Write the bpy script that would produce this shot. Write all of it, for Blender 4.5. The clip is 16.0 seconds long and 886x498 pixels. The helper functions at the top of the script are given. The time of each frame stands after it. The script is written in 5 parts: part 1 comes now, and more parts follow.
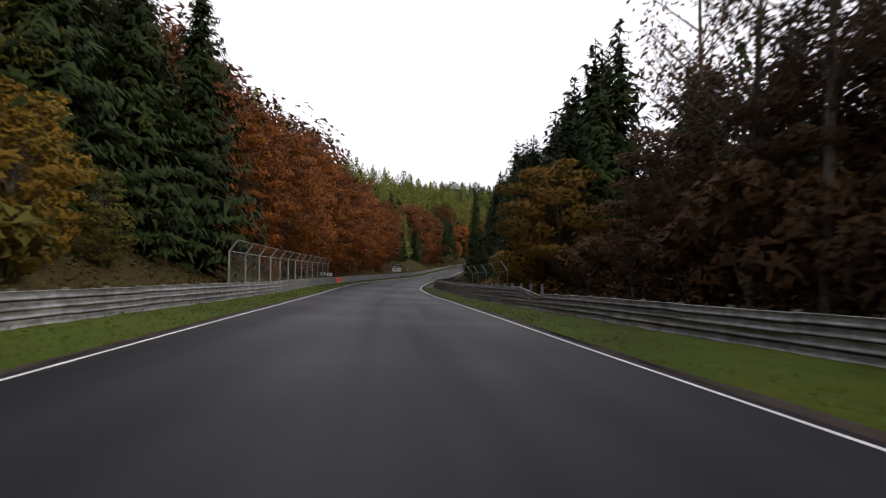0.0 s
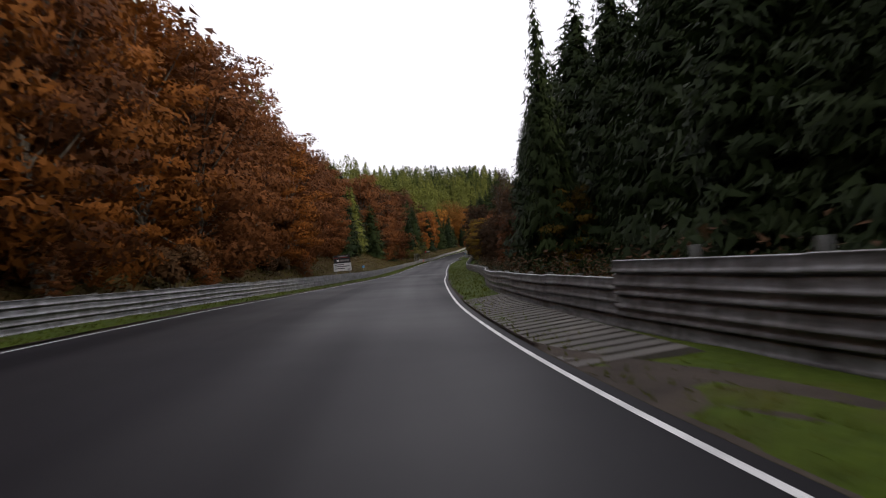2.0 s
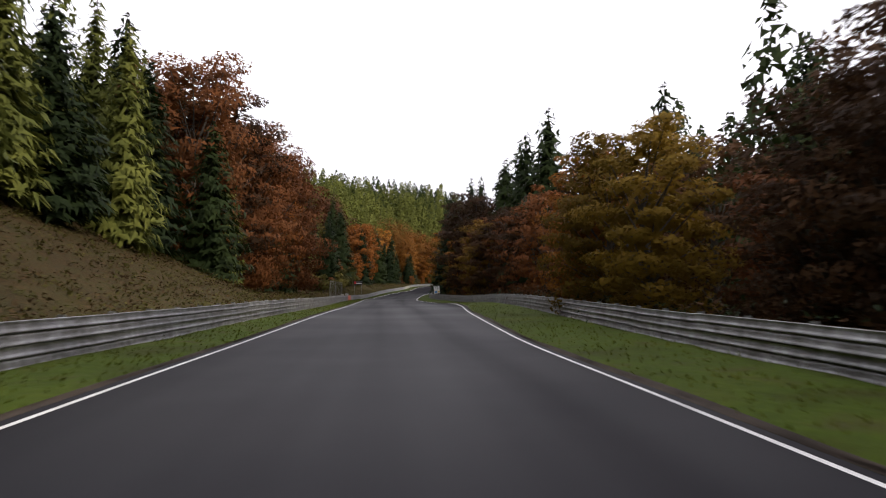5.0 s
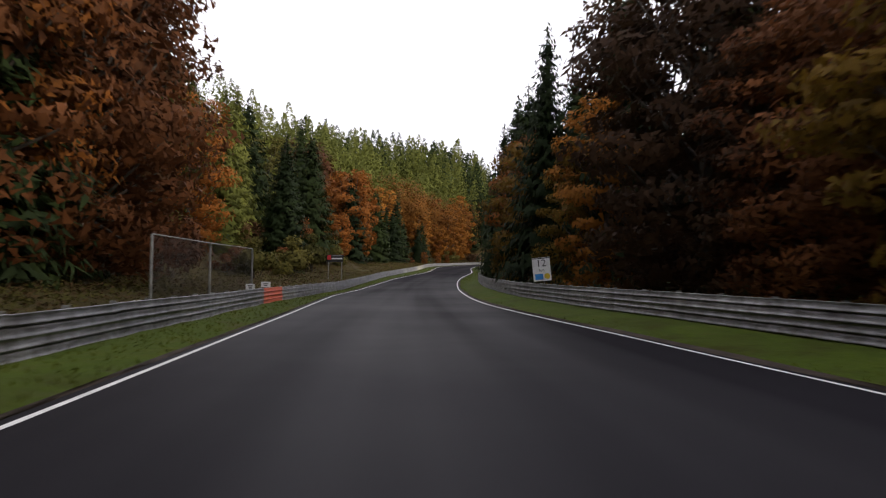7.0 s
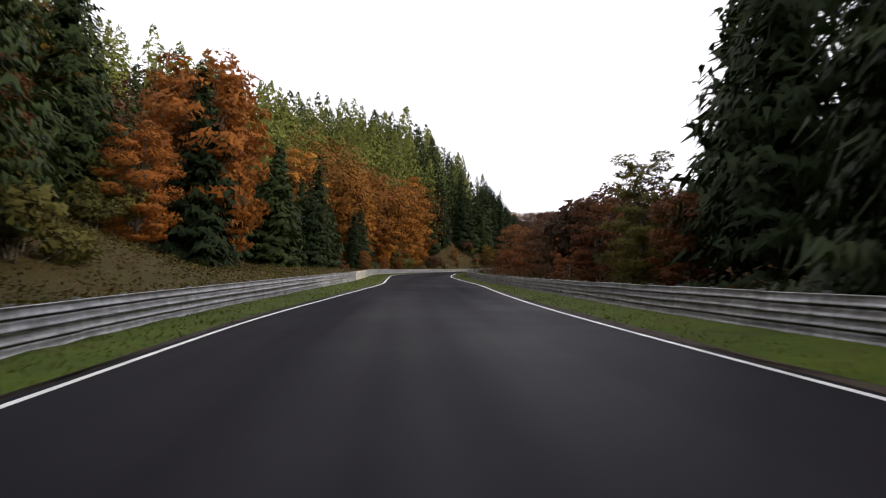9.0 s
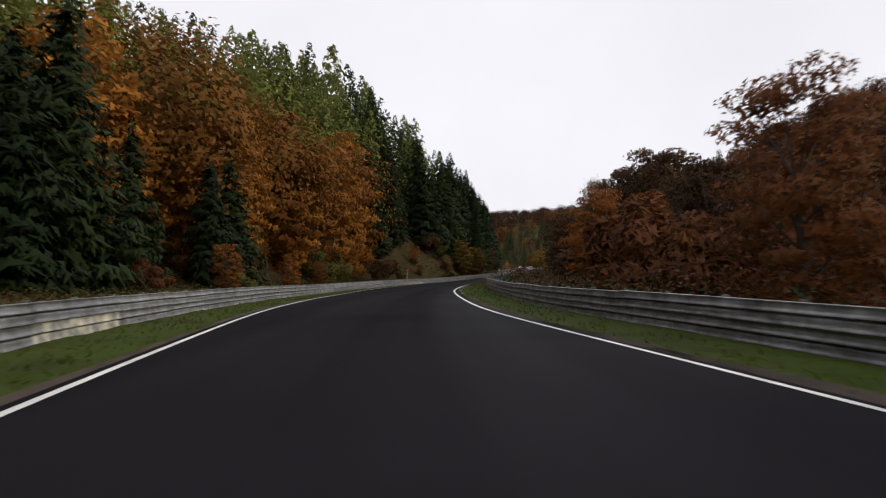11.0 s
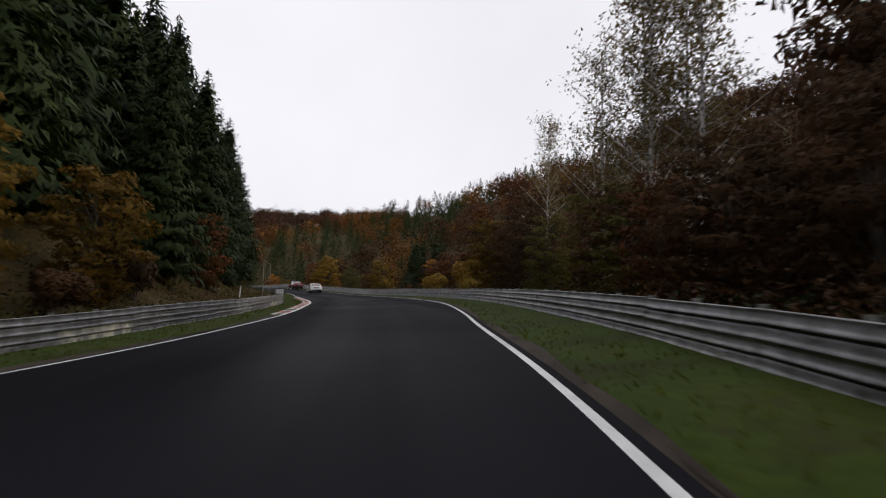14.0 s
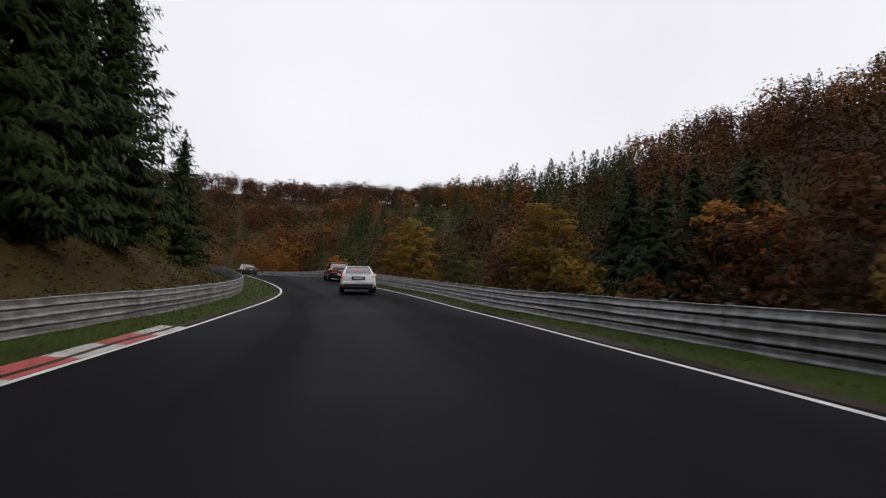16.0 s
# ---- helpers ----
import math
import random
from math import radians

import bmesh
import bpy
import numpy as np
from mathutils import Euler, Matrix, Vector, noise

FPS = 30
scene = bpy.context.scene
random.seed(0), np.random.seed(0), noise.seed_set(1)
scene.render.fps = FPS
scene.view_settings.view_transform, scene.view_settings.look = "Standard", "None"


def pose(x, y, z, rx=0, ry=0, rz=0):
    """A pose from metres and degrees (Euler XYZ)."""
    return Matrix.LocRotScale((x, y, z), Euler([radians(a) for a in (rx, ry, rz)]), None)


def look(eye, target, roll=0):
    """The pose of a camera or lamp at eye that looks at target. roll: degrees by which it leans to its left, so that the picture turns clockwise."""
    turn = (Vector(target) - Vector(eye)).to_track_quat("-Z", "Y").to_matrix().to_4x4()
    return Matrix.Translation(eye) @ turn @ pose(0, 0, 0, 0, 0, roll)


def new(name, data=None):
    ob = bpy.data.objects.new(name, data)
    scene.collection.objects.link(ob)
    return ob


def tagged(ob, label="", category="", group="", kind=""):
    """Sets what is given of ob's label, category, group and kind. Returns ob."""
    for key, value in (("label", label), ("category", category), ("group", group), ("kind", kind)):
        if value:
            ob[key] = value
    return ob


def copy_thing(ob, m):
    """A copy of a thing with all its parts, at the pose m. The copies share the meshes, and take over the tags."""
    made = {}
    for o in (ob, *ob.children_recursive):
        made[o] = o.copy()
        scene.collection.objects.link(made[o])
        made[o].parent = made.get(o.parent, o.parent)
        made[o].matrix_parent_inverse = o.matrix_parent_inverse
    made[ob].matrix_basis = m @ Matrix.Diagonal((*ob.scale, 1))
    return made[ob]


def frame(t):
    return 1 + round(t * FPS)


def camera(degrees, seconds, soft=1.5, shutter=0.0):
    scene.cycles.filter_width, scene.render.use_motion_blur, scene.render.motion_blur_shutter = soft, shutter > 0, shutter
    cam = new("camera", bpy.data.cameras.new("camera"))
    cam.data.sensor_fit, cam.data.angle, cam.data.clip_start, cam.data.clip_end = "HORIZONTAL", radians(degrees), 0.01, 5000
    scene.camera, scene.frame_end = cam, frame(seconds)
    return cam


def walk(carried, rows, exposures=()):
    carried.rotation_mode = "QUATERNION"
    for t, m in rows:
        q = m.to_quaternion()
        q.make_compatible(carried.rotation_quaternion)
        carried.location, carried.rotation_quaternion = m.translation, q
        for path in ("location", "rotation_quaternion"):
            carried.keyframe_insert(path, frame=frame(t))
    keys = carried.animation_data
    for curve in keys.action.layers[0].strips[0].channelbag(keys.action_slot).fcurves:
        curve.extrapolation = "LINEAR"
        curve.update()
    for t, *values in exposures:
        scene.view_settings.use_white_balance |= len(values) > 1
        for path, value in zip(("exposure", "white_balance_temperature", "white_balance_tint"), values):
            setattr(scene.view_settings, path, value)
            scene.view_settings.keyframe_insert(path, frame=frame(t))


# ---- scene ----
cam = camera(66.2, 16.0, soft=1.1, shutter=0.14)
PATH = [
    (0, (-0.651, 0.003, 2.399), (-0.615, 2.002, 2.426), 0.70),
    (0.5, (-1.843, 17.386, 1.873), (-1.805, 19.386, 1.896), 0.40),
    (1, (-2.755, 34.866, 1.360), (-2.686, 36.864, 1.391), -0.85),
    (1.5, (-3.329, 51.937, 0.817), (-3.215, 53.933, 0.828), -2.20),
    (2, (-3.292, 69.375, 0.180), (-3.118, 71.367, 0.201), -5.06),
    (2.5, (-3.018, 86.245, -0.129), (-2.792, 88.232, -0.089), -5.58),
    (3, (-2.448, 103.053, -0.217), (-2.190, 105.036, -0.161), -4.11),
    (3.5, (-1.580, 119.774, -0.343), (-1.284, 121.751, -0.282), -3.43),
    (4, (-0.687, 135.024, -0.552), (-0.375, 136.999, -0.484), -3.10),
    (4.2, (-0.170, 140.972, -0.581), (0.145, 142.946, -0.502), -2.41),
    (4.7, (1.341, 155.810, -0.470), (1.698, 157.774, -0.347), -0.38),
    (5.2, (3.077, 170.839, -0.138), (3.462, 172.796, 0.005), 1.24),
    (5.7, (4.912, 186.223, 0.199), (5.290, 188.183, 0.328), 2.45),
    (6.3, (6.958, 205.325, 0.315), (7.303, 207.294, 0.386), 2.38),
    (6.5, (7.588, 211.872, 0.253), (7.938, 213.840, 0.333), 1.28),
    (7, (9.489, 228.471, 0.194), (9.857, 230.434, 0.279), 0.57),
    (7.5, (11.623, 245.155, 0.152), (12.002, 247.117, 0.232), 0.38),
    (8, (13.419, 261.816, 0.271), (13.816, 263.774, 0.360), 0.92),
    (8.2, (14.286, 268.316, 0.365), (14.707, 270.269, 0.467), 0.82),
    (8.7, (16.950, 284.137, 0.605), (17.463, 286.067, 0.719), 0.41),
    (9.2, (20.141, 299.492, 0.867), (20.716, 301.404, 0.991), -0.29),
    (9.7, (23.589, 314.463, 1.246), (24.196, 316.363, 1.389), -1.19),
    (10.3, (27.843, 331.975, 1.863), (28.478, 333.864, 2.033), -2.20),
    (10.5, (29.250, 337.711, 2.130), (29.906, 339.593, 2.293), -2.01),
    (11, (33.562, 352.304, 2.696), (34.287, 354.162, 2.839), -2.26),
    (11.5, (38.508, 367.444, 3.187), (39.336, 369.259, 3.332), -2.03),
    (12, (44.252, 382.419, 3.721), (45.218, 384.165, 3.855), -1.68),
    (12.5, (50.931, 396.720, 4.311), (52.018, 398.393, 4.454), -1.45),
    (13, (58.692, 410.657, 4.850), (59.895, 412.250, 4.970), -2.82),
    (13.5, (67.420, 423.992, 5.442), (68.695, 425.519, 5.646), -1.95),
    (14, (76.843, 437.027, 6.537), (78.135, 438.541, 6.730), 1.45),
    (14.5, (86.341, 450.608, 7.269), (87.593, 452.157, 7.449), 3.29),
    (15, (95.466, 464.437, 7.940), (96.654, 466.038, 8.098), 4.43),
    (15.5, (104.098, 478.053, 8.492), (105.228, 479.697, 8.641), 4.33),
    (16, (112.185, 492.120, 8.987), (113.234, 493.815, 9.148), 3.81),
]
walk(cam, [(t, look(eye, target, roll)) for t, eye, target, roll in PATH],
     exposures=[(0.0, 0.06, 6500, 15), (1.0, -0.1, 6500, 15), (2.8, 0.26, 6500, 15), (4.0, 0.4, 6500, 15), (6.5, 0.2, 6500, 15), (7.5, 0.48, 6500, 15), (8.2, 0.75, 6500, 15), (10.3, -0.26, 6500, 12), (16.0, -0.28, 6500, 12)])

# ---- sky and sun ----
world = bpy.data.worlds.new("world")
scene.world = world
world.use_nodes = True
wt = world.node_tree
wt.nodes.clear()
sky = wt.nodes.new("ShaderNodeTexSky")
sky.sky_type = "NISHITA"
sky.sun_disc = False
sky.sun_elevation, sky.sun_rotation = radians(22), radians(120)
sky.air_density, sky.dust_density = 1.0, 4.0
cloud_at = wt.nodes.new("ShaderNodeTexCoord")
cloud = wt.nodes.new("ShaderNodeTexNoise")
cloud.inputs["Scale"].default_value = 2.2
cloud.inputs["Detail"].default_value = 5.0
cloud_tone = wt.nodes.new("ShaderNodeMapRange")
cloud_tone.inputs["From Min"].default_value, cloud_tone.inputs["From Max"].default_value = 0.3, 0.7
cloud_tone.inputs["To Min"].default_value, cloud_tone.inputs["To Max"].default_value = 11.3, 12.8
cloud_colour = wt.nodes.new("ShaderNodeVectorMath")
cloud_colour.operation = "SCALE"
cloud_colour.inputs[0].default_value = (0.955, 0.955, 1.0)
cover = wt.nodes.new("ShaderNodeMix")
cover.data_type = "RGBA"
cover.inputs["Factor"].default_value = 0.93
back = wt.nodes.new("ShaderNodeBackground")
back.inputs["Strength"].default_value = 0.1
wout = wt.nodes.new("ShaderNodeOutputWorld")
wt.links.new(cloud_at.outputs["Generated"], cloud.inputs["Vector"])
wt.links.new(cloud.outputs["Fac"], cloud_tone.inputs["Value"])
wt.links.new(cloud_tone.outputs["Result"], cloud_colour.inputs["Scale"])
wt.links.new(sky.outputs["Color"], cover.inputs["A"])
wt.links.new(cloud_colour.outputs["Vector"], cover.inputs["B"])
wt.links.new(cover.outputs["Result"], back.inputs["Color"])
wt.links.new(back.outputs["Background"], wout.inputs["Surface"])

sun = new("sun", bpy.data.lights.new("sun", "SUN"))
sun.data.energy, sun.data.angle, sun.data.color = 2.1, radians(9), (1.0, 0.9, 0.7)
sun.matrix_world = look((170, -100, 95), (0, 0, 0))

# ---- materials ----


def material(name, rough=0.7, metal=0.0, spec=0.5):
    m = bpy.data.materials.new(name)
    m.use_nodes = True
    b = m.node_tree.nodes["Principled BSDF"]
    b.inputs["Roughness"].default_value = rough
    b.inputs["Metallic"].default_value = metal
    b.inputs["Specular IOR Level"].default_value = spec
    return m, m.node_tree, b


def noise_at(nt, scale, detail=4.0, rough=0.55, stretch=None, along=False):
    """Noise by the place in the world, or by the distance across and along a strip."""
    at = nt.nodes.new("ShaderNodeTexCoord" if along else "ShaderNodeNewGeometry")
    source = at.outputs["UV" if along else "Position"]
    n = nt.nodes.new("ShaderNodeTexNoise")
    n.inputs["Scale"].default_value = scale
    n.inputs["Detail"].default_value = detail
    n.inputs["Roughness"].default_value = rough
    if stretch:
        mp = nt.nodes.new("ShaderNodeMapping")
        mp.inputs["Scale"].default_value = stretch
        nt.links.new(source, mp.inputs["Vector"])
        nt.links.new(mp.outputs["Vector"], n.inputs["Vector"])
    else:
        nt.links.new(source, n.inputs["Vector"])
    return n.outputs["Fac"]


def ramp(nt, fac, stops):
    r = nt.nodes.new("ShaderNodeValToRGB")
    e = r.color_ramp.elements
    while len(e) < len(stops):
        e.new(0.5)
    for k, (p, c) in zip(e, stops):
        k.position, k.color = p, (*c, 1.0)
    nt.links.new(fac, r.inputs["Fac"])
    return r.outputs["Color"]


def blend(nt, fac, a, b, mode="MIX"):
    m = nt.nodes.new("ShaderNodeMix")
    m.data_type, m.blend_type = "RGBA", mode
    if isinstance(fac, float):
        m.inputs["Factor"].default_value = fac
    else:
        nt.links.new(fac, m.inputs["Factor"])
    for name, v in (("A", a), ("B", b)):
        if isinstance(v, tuple):
            m.inputs[name].default_value = (*v, 1.0)
        else:
            nt.links.new(v, m.inputs[name])
    return m.outputs["Result"]


def bump(nt, b, fac, strength, dist):
    n = nt.nodes.new("ShaderNodeBump")
    n.inputs["Strength"].default_value, n.inputs["Distance"].default_value = strength, dist
    nt.links.new(fac, n.inputs["Height"])
    nt.links.new(n.outputs["Normal"], b.inputs["Normal"])


def mottled(name, stops, scale, rough=0.7, metal=0.0, fine=40.0, relief=0.3, spec=0.5, depth=0.01):
    """A surface with two scales of variation."""
    m, nt, b = material(name, rough, metal, spec)
    col = ramp(nt, noise_at(nt, scale), stops)
    grain = noise_at(nt, fine, 3.0)
    col = blend(nt, 0.35, col, ramp(nt, grain, [(0.3, (0.55, 0.55, 0.55)), (0.7, (1.35, 1.35, 1.35))]), "MULTIPLY")
    nt.links.new(col, b.inputs["Base Color"])
    bump(nt, b, grain, relief, depth)
    return m


def leaves(name, dark, light, sheen=0.35, patch=0.45):
    """Foliage: tone by leaf clump and by tree, a little light let through."""
    m, nt, b = material(name, 0.7, 0.0, 0.1)
    geo = nt.nodes.new("ShaderNodeNewGeometry")
    info = nt.nodes.new("ShaderNodeObjectInfo")
    mix = nt.nodes.new("ShaderNodeMath")
    mix.operation = "ADD"
    half = nt.nodes.new("ShaderNodeMath")
    half.operation = "MULTIPLY"
    half.inputs[1].default_value = 0.75
    nt.links.new(info.outputs["Random"], half.inputs[0])
    scaled = nt.nodes.new("ShaderNodeMath")
    scaled.operation = "MULTIPLY"
    scaled.inputs[1].default_value = 0.25
    nt.links.new(geo.outputs["Random Per Island"], scaled.inputs[0])
    nt.links.new(half.outputs[0], mix.inputs[0])
    nt.links.new(scaled.outputs[0], mix.inputs[1])
    mid = tuple((p + q) / 2 for p, q in zip(dark, light))
    col = ramp(nt, mix.outputs[0], [(0.0, dark), (0.5, mid), (1.0, light)])
    col = blend(nt, 0.6, col, ramp(nt, noise_at(nt, patch, 4.0, 0.6), [(0.32, (0.5, 0.55, 0.55)), (0.5, (0.95, 0.95, 0.95)), (0.68, (1.5, 1.42, 1.3))]), "MULTIPLY")
    nt.links.new(col, b.inputs["Base Color"])
    tr = nt.nodes.new("ShaderNodeBsdfTranslucent")
    nt.links.new(col, tr.inputs["Color"])
    sh = nt.nodes.new("ShaderNodeMixShader")
    sh.inputs["Fac"].default_value = sheen
    out = nt.nodes["Material Output"]
    nt.links.new(b.outputs["BSDF"], sh.inputs[1])
    nt.links.new(tr.outputs["BSDF"], sh.inputs[2])
    nt.links.new(sh.outputs["Shader"], out.inputs["Surface"])
    return m


def asphalt_material():
    m, nt, b = material("asphalt", 0.5, 0.0, 0.22)
    big = noise_at(nt, 0.12, 4.0)
    col = ramp(nt, big, [(0.3, (0.0112, 0.0106, 0.0128)), (0.7, (0.0168, 0.0159, 0.0192))])
    grain = noise_at(nt, 90.0, 2.0)
    col = blend(nt, 0.5, col, ramp(nt, grain, [(0.3, (0.6, 0.6, 0.6)), (0.7, (1.4, 1.4, 1.4))]), "MULTIPLY")
    streak = noise_at(nt, 0.5, 3.0, 0.5, (2.4, 0.05, 1.0), True)
    col = blend(nt, 0.16, col, ramp(nt, streak, [(0.35, (0.7, 0.7, 0.72)), (0.65, (1.3, 1.3, 1.3))]), "MULTIPLY")
    nt.links.new(col, b.inputs["Base Color"])
    damp = nt.nodes.new("ShaderNodeMapRange")
    damp.inputs["From Min"].default_value, damp.inputs["From Max"].default_value = 0.35, 0.65
    damp.inputs["To Min"].default_value, damp.inputs["To Max"].default_value = 0.5, 0.6
    nt.links.new(big, damp.inputs["Value"])
    nt.links.new(damp.outputs["Result"], b.inputs["Roughness"])
    at = nt.nodes.new("ShaderNodeNewGeometry")
    split = nt.nodes.new("ShaderNodeSeparateXYZ")
    nt.links.new(at.outputs["Position"], split.inputs["Vector"])
    drying = nt.nodes.new("ShaderNodeMapRange")
    drying.inputs["From Min"].default_value, drying.inputs["From Max"].default_value = 130.0, 330.0
    drying.inputs["To Min"].default_value, drying.inputs["To Max"].default_value = 0.16, 0.006
    nt.links.new(split.outputs["Y"], drying.inputs["Value"])
    lane = noise_at(nt, 0.42, 2.5, 0.5, (1.2, 0.035, 1.0), True)
    wet = nt.nodes.new("ShaderNodeMapRange")
    wet.inputs["From Min"].default_value, wet.inputs["From Max"].default_value = 0.36, 0.68
    wet.inputs["To Min"].default_value, wet.inputs["To Max"].default_value = 0.2, 1.0
    nt.links.new(lane, wet.inputs["Value"])
    sheen = nt.nodes.new("ShaderNodeMath")
    sheen.operation = "MULTIPLY"
    nt.links.new(wet.outputs["Result"], sheen.inputs[0])
    nt.links.new(drying.outputs["Result"], sheen.inputs[1])
    nt.links.new(sheen.outputs[0], b.inputs["Specular IOR Level"])
    bump(nt, b, grain, 0.08, 0.003)
    return m


def grass_material():
    """Mown turf: green and yellowed patches, worn bare spots and fallen brown leaves."""
    m, nt, b = material("grass_turf", 0.9, 0.0, 0.12)
    col = ramp(nt, noise_at(nt, 0.45, 5.0, 0.6), [(0.32, (0.033, 0.038, 0.003)), (0.5, (0.043, 0.068, 0.004)), (0.62, (0.052, 0.069, 0.005)), (0.78, (0.062, 0.046, 0.011))])
    tuft = noise_at(nt, 5.0, 5.0, 0.7)
    col = blend(nt, 0.75, col, ramp(nt, tuft, [(0.3, (0.62, 0.66, 0.62)), (0.5, (1.0, 1.0, 1.0)), (0.7, (1.35, 1.3, 1.2))]), "MULTIPLY")
    col = blend(nt, ramp(nt, noise_at(nt, 14.0, 3.0, 0.6), [(0.66, (0, 0, 0)), (0.74, (0.4, 0.4, 0.4))]), col, (0.06, 0.032, 0.012))
    col = blend(nt, ramp(nt, noise_at(nt, 0.9, 4.0, 0.6), [(0.58, (0, 0, 0)), (0.74, (0.7, 0.7, 0.7))]), col, (0.045, 0.034, 0.016))
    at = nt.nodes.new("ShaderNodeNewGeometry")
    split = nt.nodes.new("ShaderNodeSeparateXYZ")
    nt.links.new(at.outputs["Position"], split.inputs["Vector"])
    # dimmer light farther on is put into the turf colour, y 300 to 380
    dimmed = nt.nodes.new("ShaderNodeMapRange")
    dimmed.inputs["From Min"].default_value, dimmed.inputs["From Max"].default_value = 300.0, 380.0
    nt.links.new(split.outputs["Y"], dimmed.inputs["Value"])
    col = blend(nt, dimmed.outputs["Result"], col, blend(nt, 1.0, col, (0.64, 0.68, 0.75), "MULTIPLY"))
    nt.links.new(col, b.inputs["Base Color"])
    bump(nt, b, tuft, 0.9, 0.05)
    return m


def steel_material():
    """Galvanised beams, dull, streaked with grime along the beam."""
    m, nt, b = material("galvanised_steel", 0.45, 0.72, 0.4)
    info = nt.nodes.new("ShaderNodeObjectInfo")
    tone = ramp(nt, info.outputs["Random"], [(0.0, (0.28, 0.285, 0.3)), (0.5, (0.33, 0.336, 0.352)), (1.0, (0.41, 0.415, 0.425))])
    grime = ramp(nt, noise_at(nt, 1.6, 6.0, 0.65, (1.0, 1.0, 3.5)), [(0.35, (0.36, 0.34, 0.31)), (0.62, (1.1, 1.1, 1.1))])
    col = blend(nt, 0.9, tone, grime, "MULTIPLY")
    nt.links.new(col, b.inputs["Base Color"])
    drip = ramp(nt, noise_at(nt, 9.0, 4.0, 0.6, (1.0, 1.0, 0.12)), [(0.42, (0.5, 0.48, 0.45)), (0.6, (1.05, 1.05, 1.05))])
    nt.links.new(blend(nt, 0.55, col, drip, "MULTIPLY"), b.inputs["Base Color"])
    bump(nt, b, noise_at(nt, 25.0, 3.0), 0.1, 0.004)
    return m


ASPHALT = asphalt_material()
STEEL = steel_material()
POST = mottled("post_steel", [(0.3, (0.16, 0.16, 0.15)), (0.7, (0.3, 0.3, 0.29))], 3.0, 0.55, 0.5, relief=0.1)
ORANGE = mottled("orange_paint", [(0.3, (0.62, 0.09, 0.035)), (0.7, (0.75, 0.14, 0.05))], 2.0, 0.5, relief=0.05)
PALE = mottled("worn_cream_paint", [(0.42, (0.17, 0.17, 0.16)), (0.64, (0.58, 0.55, 0.45))], 3.0, 0.5, relief=0.1)
PAINT = mottled("road_paint", [(0.3, (0.5, 0.5, 0.49)), (0.6, (0.74, 0.74, 0.72))], 1.2, 0.6, relief=0.1)
KERB_RED = mottled("kerb_red", [(0.3, (0.3, 0.05, 0.045)), (0.7, (0.48, 0.07, 0.06))], 2.5, 0.6)
KERB_WHITE = mottled("kerb_white", [(0.3, (0.3, 0.29, 0.27)), (0.7, (0.6, 0.59, 0.56))], 2.5, 0.6)
CONCRETE = mottled("concrete", [(0.3, (0.045, 0.04, 0.033)), (0.7, (0.095, 0.084, 0.071))], 1.5, 0.8)
KERB_WORN = mottled("worn_brown_concrete", [(0.3, (0.032, 0.027, 0.021)), (0.7, (0.075, 0.06, 0.045))], 1.5, 0.85, relief=0.5)
DIRT = mottled("dirt_shoulder", [(0.3, (0.03, 0.024, 0.019)), (0.6, (0.058, 0.045, 0.035)), (0.8, (0.045, 0.044, 0.016))], 1.1, 0.9, fine=30.0, relief=0.6, spec=0.15, depth=0.02)
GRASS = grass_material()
BLADE = leaves("grass_blades", (0.045, 0.056, 0.004), (0.085, 0.092, 0.009), 0.3)
BARK = mottled("bark", [(0.3, (0.035, 0.028, 0.022)), (0.7, (0.1, 0.085, 0.07))], 4.0, 0.9, relief=0.6)
BIRCH_BARK = mottled("birch_bark", [(0.42, (0.08, 0.075, 0.07)), (0.5, (0.5, 0.48, 0.45))], 6.0, 0.7)
SPRUCE = leaves("spruce_needles", (0.008, 0.016, 0.005), (0.027, 0.041, 0.011), 0.2)
FIR = leaves("larch_needles", (0.056, 0.07, 0.017), (0.15, 0.162, 0.036), 0.3)
BEECH = leaves("copper_beech_leaves", (0.062, 0.0245, 0.011), (0.205, 0.08, 0.028))
RUST = leaves("orange_beech_leaves", (0.145, 0.056, 0.0105), (0.385, 0.168, 0.031))
COPPER = leaves("copper_orange_leaves", (0.105, 0.037, 0.0085), (0.27, 0.1, 0.021))
BRONZE = leaves("bronze_leaves", (0.086, 0.05, 0.009), (0.225, 0.134, 0.02))
GOLD = leaves("golden_leaves", (0.1020, 0.0638, 0.0102), (0.2550, 0.1615, 0.0238))
OLIVE = leaves("olive_leaves", (0.0495, 0.0495, 0.0135), (0.1440, 0.1260, 0.0306))
WOOD_SPRUCE = leaves("far_spruce_needles", (0.012, 0.022, 0.007), (0.036, 0.052, 0.014), 0.15, 0.16)
WOOD_LARCH = leaves("far_larch_needles", (0.055, 0.07, 0.016), (0.145, 0.16, 0.036), 0.25, 0.16)
WOOD_BEECH = leaves("far_beech_leaves", (0.052, 0.021, 0.01), (0.145, 0.055, 0.02), 0.25, 0.14)
WOOD_ORANGE = leaves("far_orange_leaves", (0.12, 0.05, 0.01), (0.3, 0.135, 0.026), 0.25, 0.14)
WOOD_BROWN = leaves("far_brown_leaves", (0.036, 0.018, 0.01), (0.088, 0.043, 0.019), 0.25, 0.14)
BRACKEN = leaves("dead_bracken", (0.045, 0.029, 0.014), (0.125, 0.078, 0.032), 0.25)
BIRCH_LEAF = leaves("birch_leaves", (0.11, 0.085, 0.035), (0.25, 0.19, 0.08))
UMBER = leaves("umber_leaves", (0.036, 0.0198, 0.0108), (0.096, 0.05, 0.0225))
